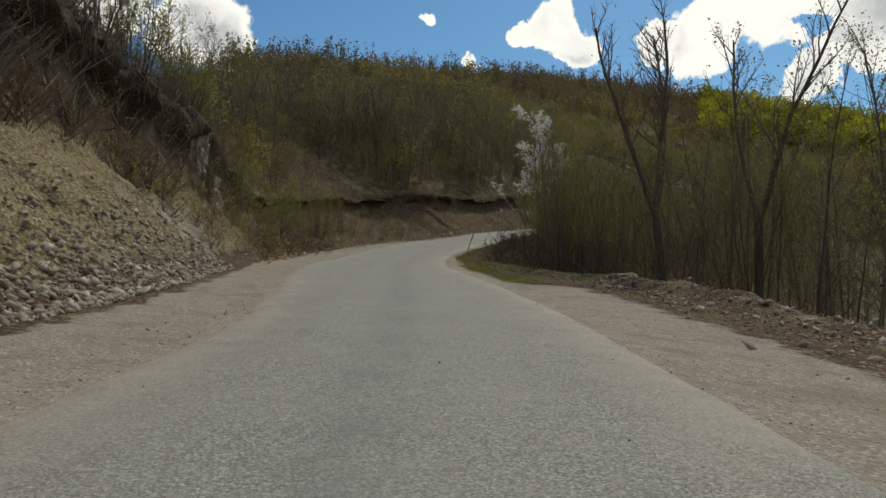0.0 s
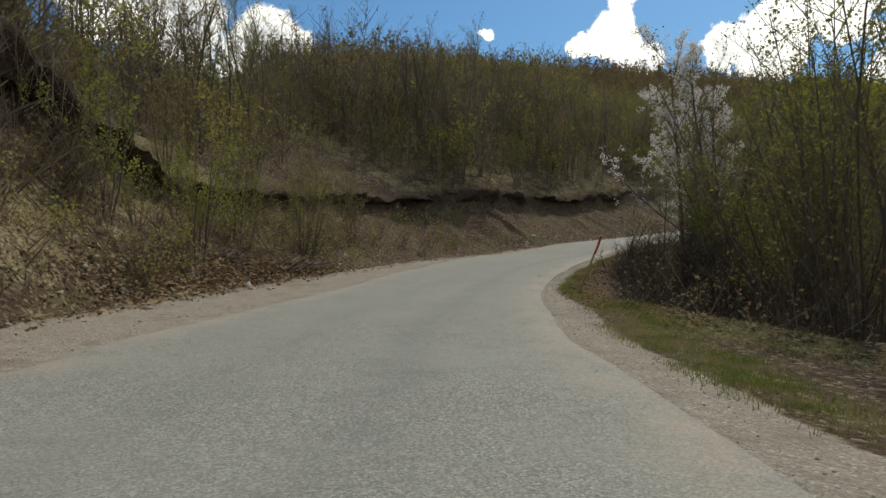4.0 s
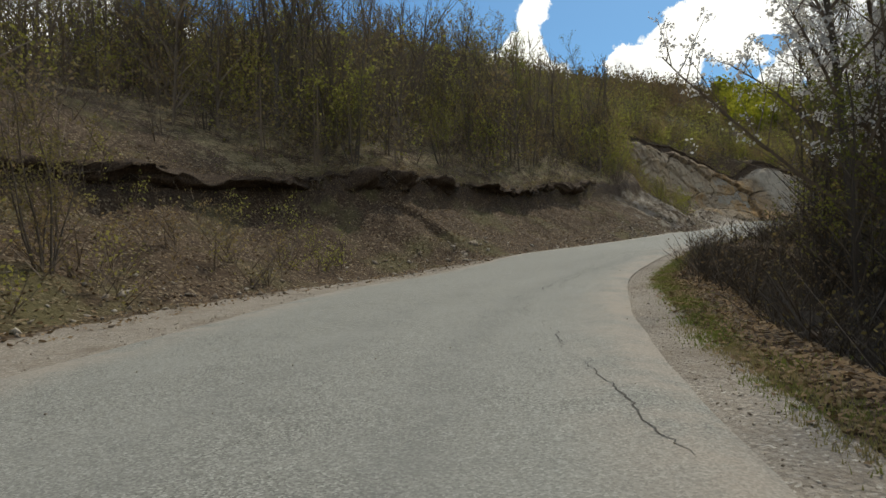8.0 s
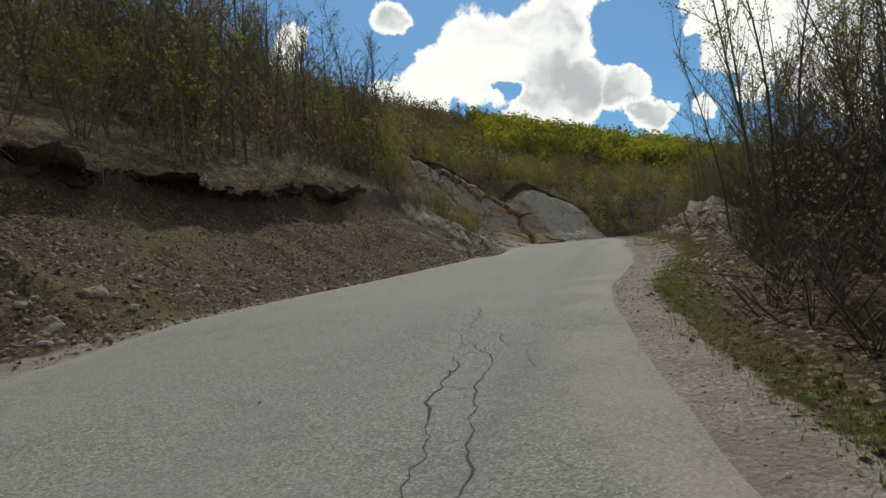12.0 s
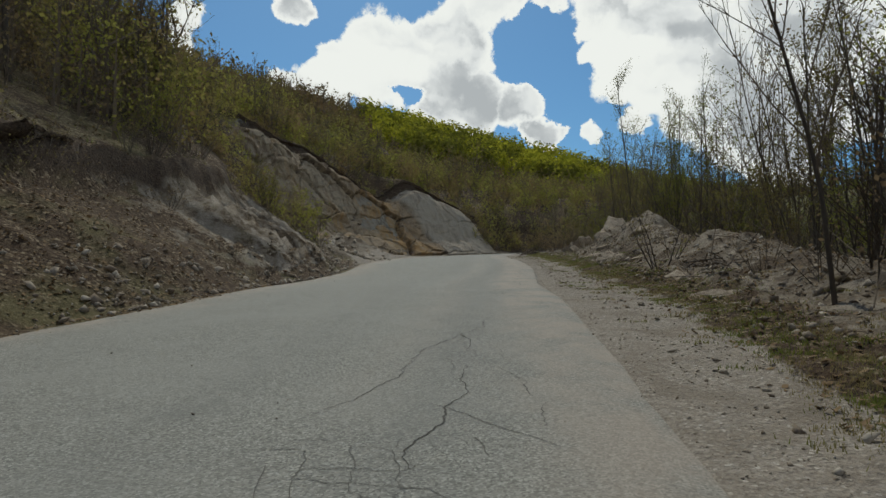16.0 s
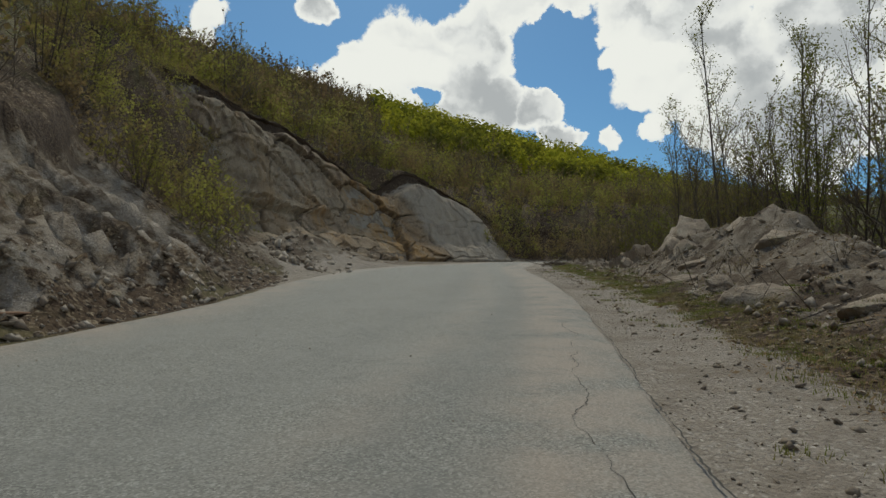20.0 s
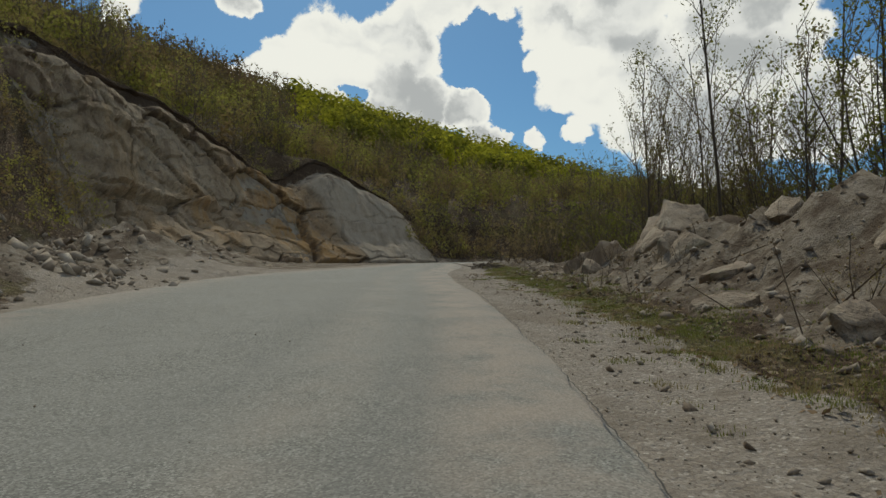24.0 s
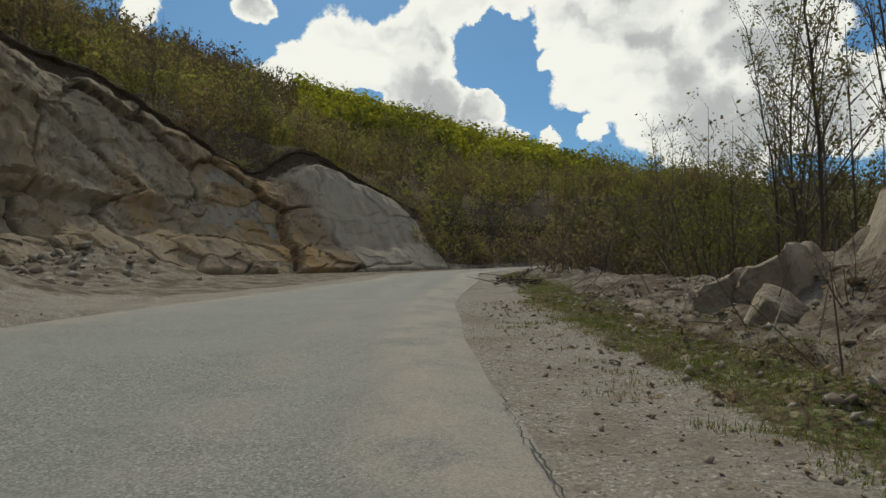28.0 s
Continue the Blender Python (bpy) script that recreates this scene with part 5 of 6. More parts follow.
push = push + 0.75 * band * smooth(4.0, 4.5, Hf + 0.35 * rough(Sf, Sf * 0, 2.0, 4, 3.0)) + 0.5 * slab_ * smooth(0.05, 0.5, Bf)
rim = smooth(129.5, 132.5, Sf) * (1 - smooth(156.5, 160.5, Sf)) * smooth(-0.03, 0.06, Bf) * (1 - smooth(0.87, 0.95, Bf))
push = push * rim - 0.35 * (1 - rim)
Xf, Yf = place(Sf, Lf)
ltx, lty = np.interp(Sf, ST, TX), np.interp(Sf, ST, TY)
cliff = sheet("cliff_face", np.stack([Xf + lty * 0.88 * push, Yf - ltx * 0.88 * push, ground_z(Sf, Lf) + 0.45 * push], 1), len(fs), len(fb), cliff_material(), "weathered grey and ochre rock face split into blocks beside the road")
cliff.data.polygons.foreach_set("use_smooth", np.zeros(len(cliff.data.polygons), bool))
ochre_ = np.exp(-((Sf - 147.5) / 2.4) ** 2) + np.exp(-((Sf - 141.3) / 0.8) ** 2 - ((Hf - 3.5) / 2.5) ** 2) * 0.8 + 0.35 * np.exp(-((Sf - 137) / 1.2) ** 2)
weigh(cliff, tone=o1, crack=np.clip((1 - smooth(0.0, 0.07, e1)) + 0.5 * (1 - smooth(0.0, 0.08, e2)), 0, 1) * plain, slab=slab_, ochre=np.clip(ochre_ * (1 - slab_), 0, 1), wash=smooth(0.55, 0.95, Bf) + 0.4 * (1 - slab_) * smooth(0.3, 0.6, Bf))

# roots and dead stems that hang from the lip
def slips(p, q, w0, w1, r):
    d = q - p
    side = np.cross(d, r.normal(size=d.shape))
    side /= np.linalg.norm(side, axis=1)[:, None] + 1e-9
    return np.stack([p - side * w0, p + side * w0, q + side * w1, q - side * w1], 1).reshape(-1, 3)


def stuff(name, V, mats, label, category, index=None, n=4):
    return tagged(new(name, bulk(name, V, np.arange(len(V)).reshape(-1, n), mats, index)), label, category, kind="stuff")


r_ = np.random.RandomState(12)
s = np.r_[r_.uniform(36, 90, 900), r_.uniform(4, 38, 900)]
l = TOE(s) + BANK_RUN(s) - np.where(s < 38, r_.uniform(0.2, 1.6, len(s)), r_.uniform(-0.3, 0.5, len(s)))
x, y = place(s, l)
top = np.stack([x, y, ground_z(s, TOE(s) + BANK_RUN(s)) - 0.1], 1)
tip = top + np.c_[r_.normal(0, 0.3, (len(s), 2)), -r_.uniform(0.2, 1.0, len(s)) * np.where(s < 38, 1.6, 0.8)]
stuff("hanging_roots", slips(top, tip, 0.012, 0.004, r_), [M_ROOT], "thin bare roots hanging from the bank top", "roots")


# ---- stones ----
def rock_mesh(name, seed, sub, mat, flat=0.7, rugged=0.28):
    bm = bmesh.new()
    bmesh.ops.create_icosphere(bm, subdivisions=sub, radius=1.0)
    rs_ = random.Random(seed)
    off = Vector((rs_.uniform(0, 50), rs_.uniform(0, 50), rs_.uniform(0, 50)))
    planes = [(Vector((rs_.gauss(0, 1), rs_.gauss(0, 1), rs_.gauss(0, 1))).normalized(), rs_.uniform(0.4, 0.7)) for _ in range(16)]
    for v in bm.verts:
        p = v.co.copy()
        for nrm, d in planes:
            k = p.dot(nrm)
            if k > d:
                p -= nrm * (k - d) * 0.97
        p *= 1 + rugged * noise.fractal(p * 1.6 + off, 1.0, 2.0, 4) * (0.5 if sub < 2 else 1)
        v.co = Vector((p.x, p.y, p.z * flat))
    me = bpy.data.meshes.new(name)
    bm.to_mesh(me)
    bm.free()
    me.materials.append(mat)
    return me


M_BOULDER, _n = material("boulder_rock")
_c = coords(_n)
_f, _g = _n.noise(_c, 2.2, 6, 0.62), _n.noise(_c, 9.0, 5, 0.65)
_col = _n.ramp(_f, [(0.3, (0.21, 0.165, 0.12)), (0.5, (0.36, 0.295, 0.22)), (0.65, (0.46, 0.395, 0.305))])
_col = _n.mix(_n.span(_g, 0.5, 0.7, 0.0, 0.6), _col, (0.17, 0.135, 0.10))
_col = _n.mix(_n.span(_n.noise(_c, 1.2, 4), 0.55, 0.68, 0.0, 0.5), _col, (0.15, 0.14, 0.07))
finish(_n, _col, 0.92, _n.math("ADD", _f, _n.math("MULTIPLY", _g, 0.5)), 0.9, 0.12, 0.2)
BOULDERS = [rock_mesh("boulder", 300 + i, 4, M_BOULDER, 0.85, 0.22) for i in range(4)]
STONES = [rock_mesh("stone", 320 + i, 1, M_STONE, 0.62, 0.3) for i in range(6)]


def boulder(s, l, w_, d_, h_, turn, which, sink=0.35, label="weathered pale limestone boulder in the heap of spoil"):
    x, y, z = spot(s, l)
    ob = new("boulder", BOULDERS[which])
    ob.matrix_basis = pose(x, y, z - sink * h_, 0, 0, turn) @ Matrix.Diagonal((w_, d_, h_, 1))
    for p in ob.data.polygons:
        p.use_smooth = True
    return tagged(ob, label, "rock", "boulders beside the road")


for args in (
    (117.0, -5.0, 1.25, 1.0, 1.1, 20, 0, 0.2), (114.2, -6.6, 0.9, 0.8, 0.9, 70, 1, 0.25), (110.6, -5.9, 1.1, 0.9, 1.0, 120, 2, 0.25), (111.3, -3.8, 0.85, 0.6, 0.3, 35, 3, 0.45), (107.2, -5.6, 0.8, 0.6, 0.6, 5, 1, 0.35),
    (105.3, -4.4, 0.65, 0.5, 0.5, 80, 0, 0.35), (102.4, -4.6, 0.7, 0.55, 0.5, 40, 2, 0.4), (99.3, -4.4, 0.8, 0.65, 0.7, 100, 0, 0.3), (96.5, -5.2, 0.6, 0.5, 0.45, 10, 1, 0.4),
    (88.6, -4.6, 0.65, 0.6, 0.6, 30, 3, 0.3), (85.2, -4.3, 0.5, 0.45, 0.4, 100, 0, 0.4), (119.5, -4.2, 0.7, 0.55, 0.35, 30, 2, 0.45), (113.2, -4.8, 0.55, 0.5, 0.45, 140, 2, 0.35), (104.0, -6.6, 0.8, 0.7, 0.7, 45, 1, 0.3),
):
    boulder(args[0], args[1], args[2] * 1.3, args[3] * 1.3, args[4] * 1.25, *args[5:])
def outcrop(s, l, w_, d_, h_, turn, seed, drop=0.0):
    """A jagged upright rib of rock standing out of the bank."""
    bm = bmesh.new()
    bmesh.ops.create_cube(bm, size=1.0)
    bmesh.ops.subdivide_edges(bm, edges=bm.edges[:], cuts=9, use_grid_fill=True)
    off = Vector((seed * 3.1, seed * 1.7, 0.0))
    for v in bm.verts:
        p = v.co.copy()
        top = p.z + 0.5
        q = Vector((p.x * w_ * (1 - 0.45 * top), p.y * d_ * (1 - 0.3 * top), p.z * h_))
        n1 = noise.cell_vector(Vector((q.x * 1.6, q.y * 1.6, q.z * 0.9)) + off) - Vector((0.5, 0.5, 0.5))
        n2 = noise.fractal(q * 1.3 + off, 0.8, 2.0, 5)
        v.co = q + n1 * 0.12 + q.normalized() * n2 * 0.38
    me = bpy.data.meshes.new("rock_outcrop")
    bm.to_mesh(me)
    bm.free()
    me.materials.append(M_BOULDER)
    x, y, z = spot(s, l)
    ob = new("rock_outcrop", me)
    ob.matrix_basis = pose(x, y, z + 0.12 * h_ - drop, -14, 10, turn)
    return tagged(ob, "upright rib of pale weathered rock in the earth bank", "rock", "outcrops in the bank")


outcrop(33.4, 12.0, 1.3, 2.4, 3.8, 20, 1, 0.9)
outcrop(32.7, 10.7, 0.6, 1.3, 2.0, 45, 2)
boulder(113.6, -2.7, 0.42, 0.3, 0.26, 20, 3, 0.3, "pale smooth boulder lying on the grass verge")
for args in ((121.5, 11.0, 0.5, 0.4, 0.35, 20, 0), (118.0, 8.8, 0.4, 0.3, 0.28, 70, 1), (116.3, 9.4, 0.5, 0.4, 0.3, 10, 2), (131.0, 9.6, 0.7, 0.5, 0.5, 45, 3), (133.0, 10.4, 0.6, 0.5, 0.5, 95, 0), (129.0, 11.2, 0.8, 0.6, 0.5, 0, 1), (138.0, 9.6, 0.5, 0.5, 0.35, 30, 2), (90.5, 7.2, 0.35, 0.3, 0.28, 30, 3), (86.0, 6.9, 0.28, 0.22, 0.2, 80, 0), (97.0, 8.2, 0.6, 0.5, 0.45, 10, 1), (101.0, 8.6, 0.5, 0.4, 0.35, 60, 2), (107.0, 9.4, 0.55, 0.45, 0.4, 20, 3), (46.5, 7.6, 0.35, 0.3, 0.26, 10, 0), (68.0, 9.8, 0.7, 0.5, 0.5, 50, 1), (66.0, 9.4, 0.5, 0.4, 0.4, 15, 2)):
    boulder(*args, 0.35, "fallen block of pale rock at the foot of the bank")
boulder(26.0, -9.0, 1.5, 1.0, 0.6, 40, 0, 0.25, "weathered lump of earth and rock on the verge")
boulder(22.0, -6.8, 0.8, 0.6, 0.4, 80, 2, 0.4, "weathered lump of earth and rock on the verge")
for args in ((116.4, -5.6, 1.9, 1.5, 1.9, 15, 0), (115.3, -4.7, 1.1, 0.9, 1.0, 80, 2), (117.4, -4.7, 1.0, 0.8, 0.9, 120, 3), (116.0, -7.2, 1.5, 1.3, 2.6, 50, 1), (111.2, -5.8, 1.1, 0.9, 1.3, 60, 2), (113.9, -6.9, 1.6, 1.3, 2.1, 70, 3), (108.4, -7.0, 0.9, 0.75, 1.0, 30, 3)):
    boulder(*args, 0.22, "large pale limestone rock standing out of the heap")
boulder(49.5, -4.2, 0.6, 0.5, 0.5, 80, 2, 0.3, "brown rounded lump beside the verge")


def ground_at(s, l):
    x, y = place(s, l)
    return np.stack([x, y, ground_z(s, l)], 1)


def loose(n, s, l, lo, hi, seed, sink=0.2):
    """Places of n stones: point, size, turn."""
    q = np.random.RandomState(seed)
    P = ground_at(s, l)
    size = lo * (hi / lo) ** (q.rand(n) ** 2.2)
    return P, size, q


def rubble(name, P, size, q, mat, label, category="stones", flat=0.6):
    """Many stones as one mesh of squashed irregular octahedra."""
    n = len(P)
    o = np.array([(1, 0, 0), (0, 1, 0), (-1, 0, 0), (0, -1, 0), (0, 0, 1), (0, 0, -1)], float)
    tri = np.array([(0, 1, 4), (1, 2, 4), (2, 3, 4), (3, 0, 4), (1, 0, 5), (2, 1, 5), (3, 2, 5), (0, 3, 5)])
    v = o[None] * (0.65 + 0.7 * q.rand(n, 6, 1)) + q.normal(0, 0.18, (n, 6, 3))
    v = v * np.stack([np.ones(n), 0.6 + 0.5 * q.rand(n), flat * (0.7 + 0.6 * q.rand(n))], 1)[:, None]
    a = q.uniform(0, 6.283, n)
    ca, sa = np.cos(a)[:, None], np.sin(a)[:, None]
    v = np.stack([v[..., 0] * ca - v[..., 1] * sa, v[..., 0] * sa + v[..., 1] * ca, v[..., 2]], 2)
    t = q.normal(0, 0.35, (n, 2))
    v[..., 2] += v[..., 0] * t[:, :1] + v[..., 1] * t[:, 1:]
    V = (P[:, None] + v * size[:, None, None] + np.array((0, 0, 1)) * (size * 0.15)[:, None, None]).reshape(-1, 3)
    F = (tri[None] + 6 * np.arange(n)[:, None, None]).reshape(-1, 3)
    return tagged(new(name, bulk(name, V, F, [mat])), label, category, kind="stuff")


M_RUBBLE, _n = material("rubble")
_r = _n.add("ShaderNodeNewGeometry").outputs["Random Per Island"]
_col = _n.ramp(_r, [(0.0, (0.19, 0.15, 0.112)), (0.4, (0.26, 0.215, 0.165)), (0.75, (0.33, 0.285, 0.225)), (1.0, (0.46, 0.41, 0.34))])
_col = _n.mix(_n.span(_n.noise(coords(_n), 20, 4), 0.45, 0.7, 0.0, 0.5), _col, (0.20, 0.16, 0.12))
finish(_n, _col, 0.92, _n.noise(coords(_n), 60, 3), 0.5, 0.01, 0.15)

q = np.random.RandomState(41)
# scree below the overhang
n = 5200
s = q.uniform(1, 25, n)
b = np.abs(q.normal(0, 0.21, n)) - 0.06
P, size, q2 = loose(n, s, TOE(s) + b * BANK_RUN(s), 0.035, 0.16, 5)
rubble("scree_stones", P, size, q2, M_RUBBLE, "loose angular stones covering the scree slope")
# stones at the foot of the other banks, on the heaps and along the gravel verges
n = 3800
s = np.r_[q.uniform(84, 112, 1500), q.uniform(108, 146, 1300), q.uniform(30, 86, 1000)]
l = TOE(s) + q.normal(0.3, 0.8, n)
P, size, q2 = loose(n, s, np.maximum(l, EDGE_L(s) + 0.3), 0.025, 0.16, 6)
rubble("bank_foot_stones", P, size, q2, M_RUBBLE, "loose stones and clods along the foot of the bank")
n = 1500
s = q.uniform(110, 134, n)
P, size, q2 = loose(n, s, TOE(s) + q.normal(-1.5, 1.6, n), 0.05, 0.38, 27)
rubble("fallen_blocks", P, size, q2, M_RUBBLE, "broken blocks of rock fallen from the cliff")
n = 3600
s = q.uniform(70, 124, n)
l = EDGE_R(s) - VERGE_R(s) - np.abs(q.normal(1.8, 1.9, n))
P, size, q2 = loose(n, s, l, 0.025, 0.13, 7)
rubble("heap_stones", P, size, q2, M_RUBBLE, "broken stones and clods on the heaps of spoil")
n = 1400
s = q.uniform(2, 30, n)
l = EDGE_R(s) - VERGE_R(s) + q.normal(0, 0.9, n)
P, size, q2 = loose(n, s, l, 0.02, 0.14, 18)
rubble("verge_clods", P, size, q2, M_RUBBLE, "clods and stones along the outer edge of the verge")
n = 9000
s = np.r_[q.uniform(66, 122, 6000), q.uniform(4, 66, 3000)]
l = EDGE_R(s) - 0.08 - np.abs(q.normal(0, 0.75, n)) * VERGE_R(s) * 0.6
P, size, q2 = loose(n, s, l, 0.006, 0.022, 8)
rubble("verge_gravel", P, size, q2, M_RUBBLE, "pale gravel on the dusty verge", "gravel", 0.7)
n = 3500
s = q.uniform(4, 118, n)
l = EDGE_L(s) + np.abs(q.normal(0, 0.7, n))
P, size, q2 = loose(n, s, l, 0.006, 0.03, 9)
rubble("verge_gravel", P, size, q2, M_RUBBLE, "pale gravel along the foot of the bank", "gravel", 0.7)
n = 500
s, u = q.uniform(2, 115, n), q.rand(n)
l = EDGE_R(s) + u * (EDGE_L(s) - EDGE_R(s))
P, size, q2 = loose(n, s, l, 0.006, 0.018, 10)
P[:, 2] = road_z(s) + 0.004
rubble("road_grit", P, size, q2, M_RUBBLE, "scattered grit on the asphalt", "gravel", 0.7)

# larger scree stones, each its own piece of the bank
for k in range(260):
    s = 3 + 23 * q.rand()
    l = float(TOE(s)) + (abs(q.normal(0, 0.22)) - 0.05) * float(BANK_RUN(s))
    x, y, z = spot(s, l)
    g = 0.09 + 0.14 * q.rand() ** 2
    ob = part("stone", STONES[k % 6], bank)
    ob.matrix_basis = pose(x, y, z + 0.02, q.uniform(-30, 30), q.uniform(-30, 30), q.uniform(0, 360)) @ Matrix.Diagonal((g, g * q.uniform(0.6, 1), g * q.uniform(0.5, 0.9), 1))

# ---- dead leaves, grass ----
def flakes(name, P, size, q, mat, label, category, lift=0.02):
    n = len(P)
    a = q.uniform(0, 6.283, n)
    u = np.stack([np.cos(a), np.sin(a), q.normal(0, 0.35, n)], 1)
    v = np.stack([-np.sin(a), np.cos(a), q.normal(0, 0.35, n)], 1) * 0.6
    c = P + (0, 0, lift)
    z = size[:, None]
    V = np.stack([c - u * z, c + v * z, c + u * z, c - v * z], 1).reshape(-1, 3)
    return stuff(name, V, [mat], label, category)


n = 22000
s = q.uniform(30, 92, n)
b = q.uniform(-0.25, 1.3, n)
P, size, q2 = loose(n, s, TOE(s) + b * BANK_RUN(s), 0.03, 0.075, 15)
flakes("leaf_litter", P, size, q2, M_LITTER, "dry brown leaves lying over the bank", "leaves")
n = 22000
s = np.r_[q.uniform(4, 96, n - 9000), q.uniform(33, 60, 7000), q.uniform(96, 124, 2000)]
P, size, q2 = loose(n, s, EDGE_R(s) - VERGE_R(s) * q.uniform(0.55, 1.0, n) - np.abs(q.normal(0, 1.2, n)), 0.025, 0.06, 16)
flakes("leaf_litter", P, size, q2, M_LITTER, "dry leaves scattered along the verge", "leaves")


n = 12000
s = q.uniform(68, 123, n)
l = EDGE_R(s) - 0.9 - q.uniform(0, 1, n) ** 0.8 * (VERGE_R(s) + 3.2)
keep = rough(s, l, 1.6, 3, 3.5) + 0.35 * smooth(0.6, 2.2, EDGE_R(s) - l) > 0.12
s, l = s[keep], l[keep]
P, size, q2 = loose(len(s), s, l, 0.02, 0.055, 28)
flakes("leaf_litter", P, size, q2, M_LITTER, "patches of dry brown leaves on the gravel verge", "leaves")
n = 2600
s = q.uniform(66, 122, n)
l = EDGE_R(s) - 0.5 - q.uniform(0, 1, n) * (VERGE_R(s) + 1.0)
P, size, q2 = loose(n, s, l, 0.014, 0.075, 29)
rubble("verge_stones", P, size, q2, M_RUBBLE, "pale broken stones scattered on the verge")
n = 230
s = q.uniform(68, 118, n)
l = EDGE_R(s) - 0.7 - q.uniform(0, 1, n) * (VERGE_R(s) + 1.2)
VERGE_TUFTS = (s, l, q.uniform(0.04, 0.08, n))
n = 5200
s, l = np.r_[q.normal(43.5, 2.6, 3400), q.normal(36.5, 1.8, 1800)], np.r_[q.normal(8.9, 0.55, 3400), q.normal(8.7, 0.6, 1800)]
P, size, q2 = loose(n, s, l, 0.05, 0.11, 19)
P[:, 2] += np.abs(q2.normal(0, 0.22, n)) * np.exp(-((l - 8.9) / 0.8) ** 2)
flakes("leaf_heap", P, size, q2, M_LITTER, "heaped dry brown leaves at the foot of the bank", "leaves")


def tufts(name, s, l, h, q, label, blades=9):
    P = np.repeat(ground_at(s, l), blades, 0)
    n = len(P)
    P[:, :2] += q.normal(0, 0.11, (n, 2))
    a = q.uniform(0, 6.283, n)
    hh = np.repeat(h, blades) * q.uniform(0.5, 1.2, n)
    lean = np.stack([np.cos(a), np.sin(a)], 1) * (hh * q.uniform(0.1, 0.8, n))[:, None]
    side = np.stack([-np.sin(a), np.cos(a), 0 * a], 1) * 0.006
    tip = P + np.c_[lean, hh]
    V = np.stack([P - side, P + side, tip], 1).reshape(-1, 3)
    return stuff(name, V, [M_GRASS], label, "grass", n=3)


n = 18000
s = np.r_[q.uniform(26, 64, 4500), q.uniform(98, 142, 9000), q.uniform(64, 100, 4500)]
l = EDGE_R(s) - VERGE_R(s) * np.maximum(1.0 + q.normal(0, 0.2, n), 0.72) - 0.25 * rough(s, s * 0, 3.0, 3, 2.0)
tufts("verge_grass", s, l, q.uniform(0.02, 0.065, n), q, "short green grass tufts along the verge")
tufts("verge_tufts", *VERGE_TUFTS, q, "single tufts of grass and weeds in the gravel verge", 45)
n = 2400
s = q.uniform(20.5, 37, n)
tufts("strip_grass", s, EDGE_R(s) - np.maximum(1.6 + q.normal(0, 0.4, n) + 0.35 * rough(s, s * 0, 2.0, 3, 4.0), 0.8), q.uniform(0.03, 0.09, n), q, "green grass growing in a strip beside the asphalt")
n = 1500
s = q.uniform(30, 100, n)
tufts("bank_grass", s, TOE(s) + BANK_RUN(s) * q.uniform(1.0, 3.2, n), q.uniform(0.1, 0.3, n), q, "thin dry grass above the bank")

# dead stems and fallen branches in the thicket below the verge
n = 620
s = np.r_[q.uniform(30, 74, 440), q.uniform(74, 126, 180)]
l = foot_r(s) - 0.3 - np.abs(q.normal(0.6, 1.8, n))
p = ground_at(s, l) + (0, 0, 0.05)
d = np.c_[q.normal(0, 0.55, (n, 2)), np.abs(q.normal(0.45, 0.4, n))]
stuff("dead_branches", slips(p, p + d, 0.012, 0.005, q), [M_ROOT], "fallen grey branches and dead stems beside the verge", "branches")


# ---- single things beside the road ----
def pole():
    """A leaning wooden snow pole with a red-painted head."""
    root = new("marker_pole")
    bm = bmesh.new()
    bmesh.ops.create_cone(bm, cap_ends=True, segments=10, radius1=0.034, radius2=0.028, depth=1.55, matrix=Matrix.Translation((0, 0, 0.6)))
    for v in bm.verts:
        v.co.x += 0.012 * math.sin(v.co.z * 4)
    me = bpy.data.meshes.new("shaft")
    bm.to_mesh(me)
    bm.free()
    me.materials.append(mat_simple("weathered_pole_wood", (0.30, 0.25, 0.13), (0.42, 0.36, 0.21), 7.0))
    part("shaft", me, root, "pale weathered wooden shaft")
    w_ = Wood(9)
    w_.stems.append(([], []))
    w_.tube([Vector((0, 0, 1.36)), Vector((0.01, 0, 1.6)), Vector((0.0, 0.01, 1.95))], 0.035, 0.03, 9)
    v, f = w_.stems[0]
    part("painted_head", mesh_of("painted_head", v, f + [tuple(range(18, 27))], [mat_simple("red_paint", (0.42, 0.05, 0.025), (0.58, 0.12, 0.06), 14.0, 0.6)]), root, "red painted splintered head")
    return tagged(root, "leaning wooden snow pole with red painted head", "marker pole")


x, y, z = spot(40.0, -2.45)
pole().matrix_basis = Matrix.Translation((x, y, z)) @ Vector((0.28, -0.62, 1.0)).to_track_quat("Z", "Y").to_matrix().to_4x4()


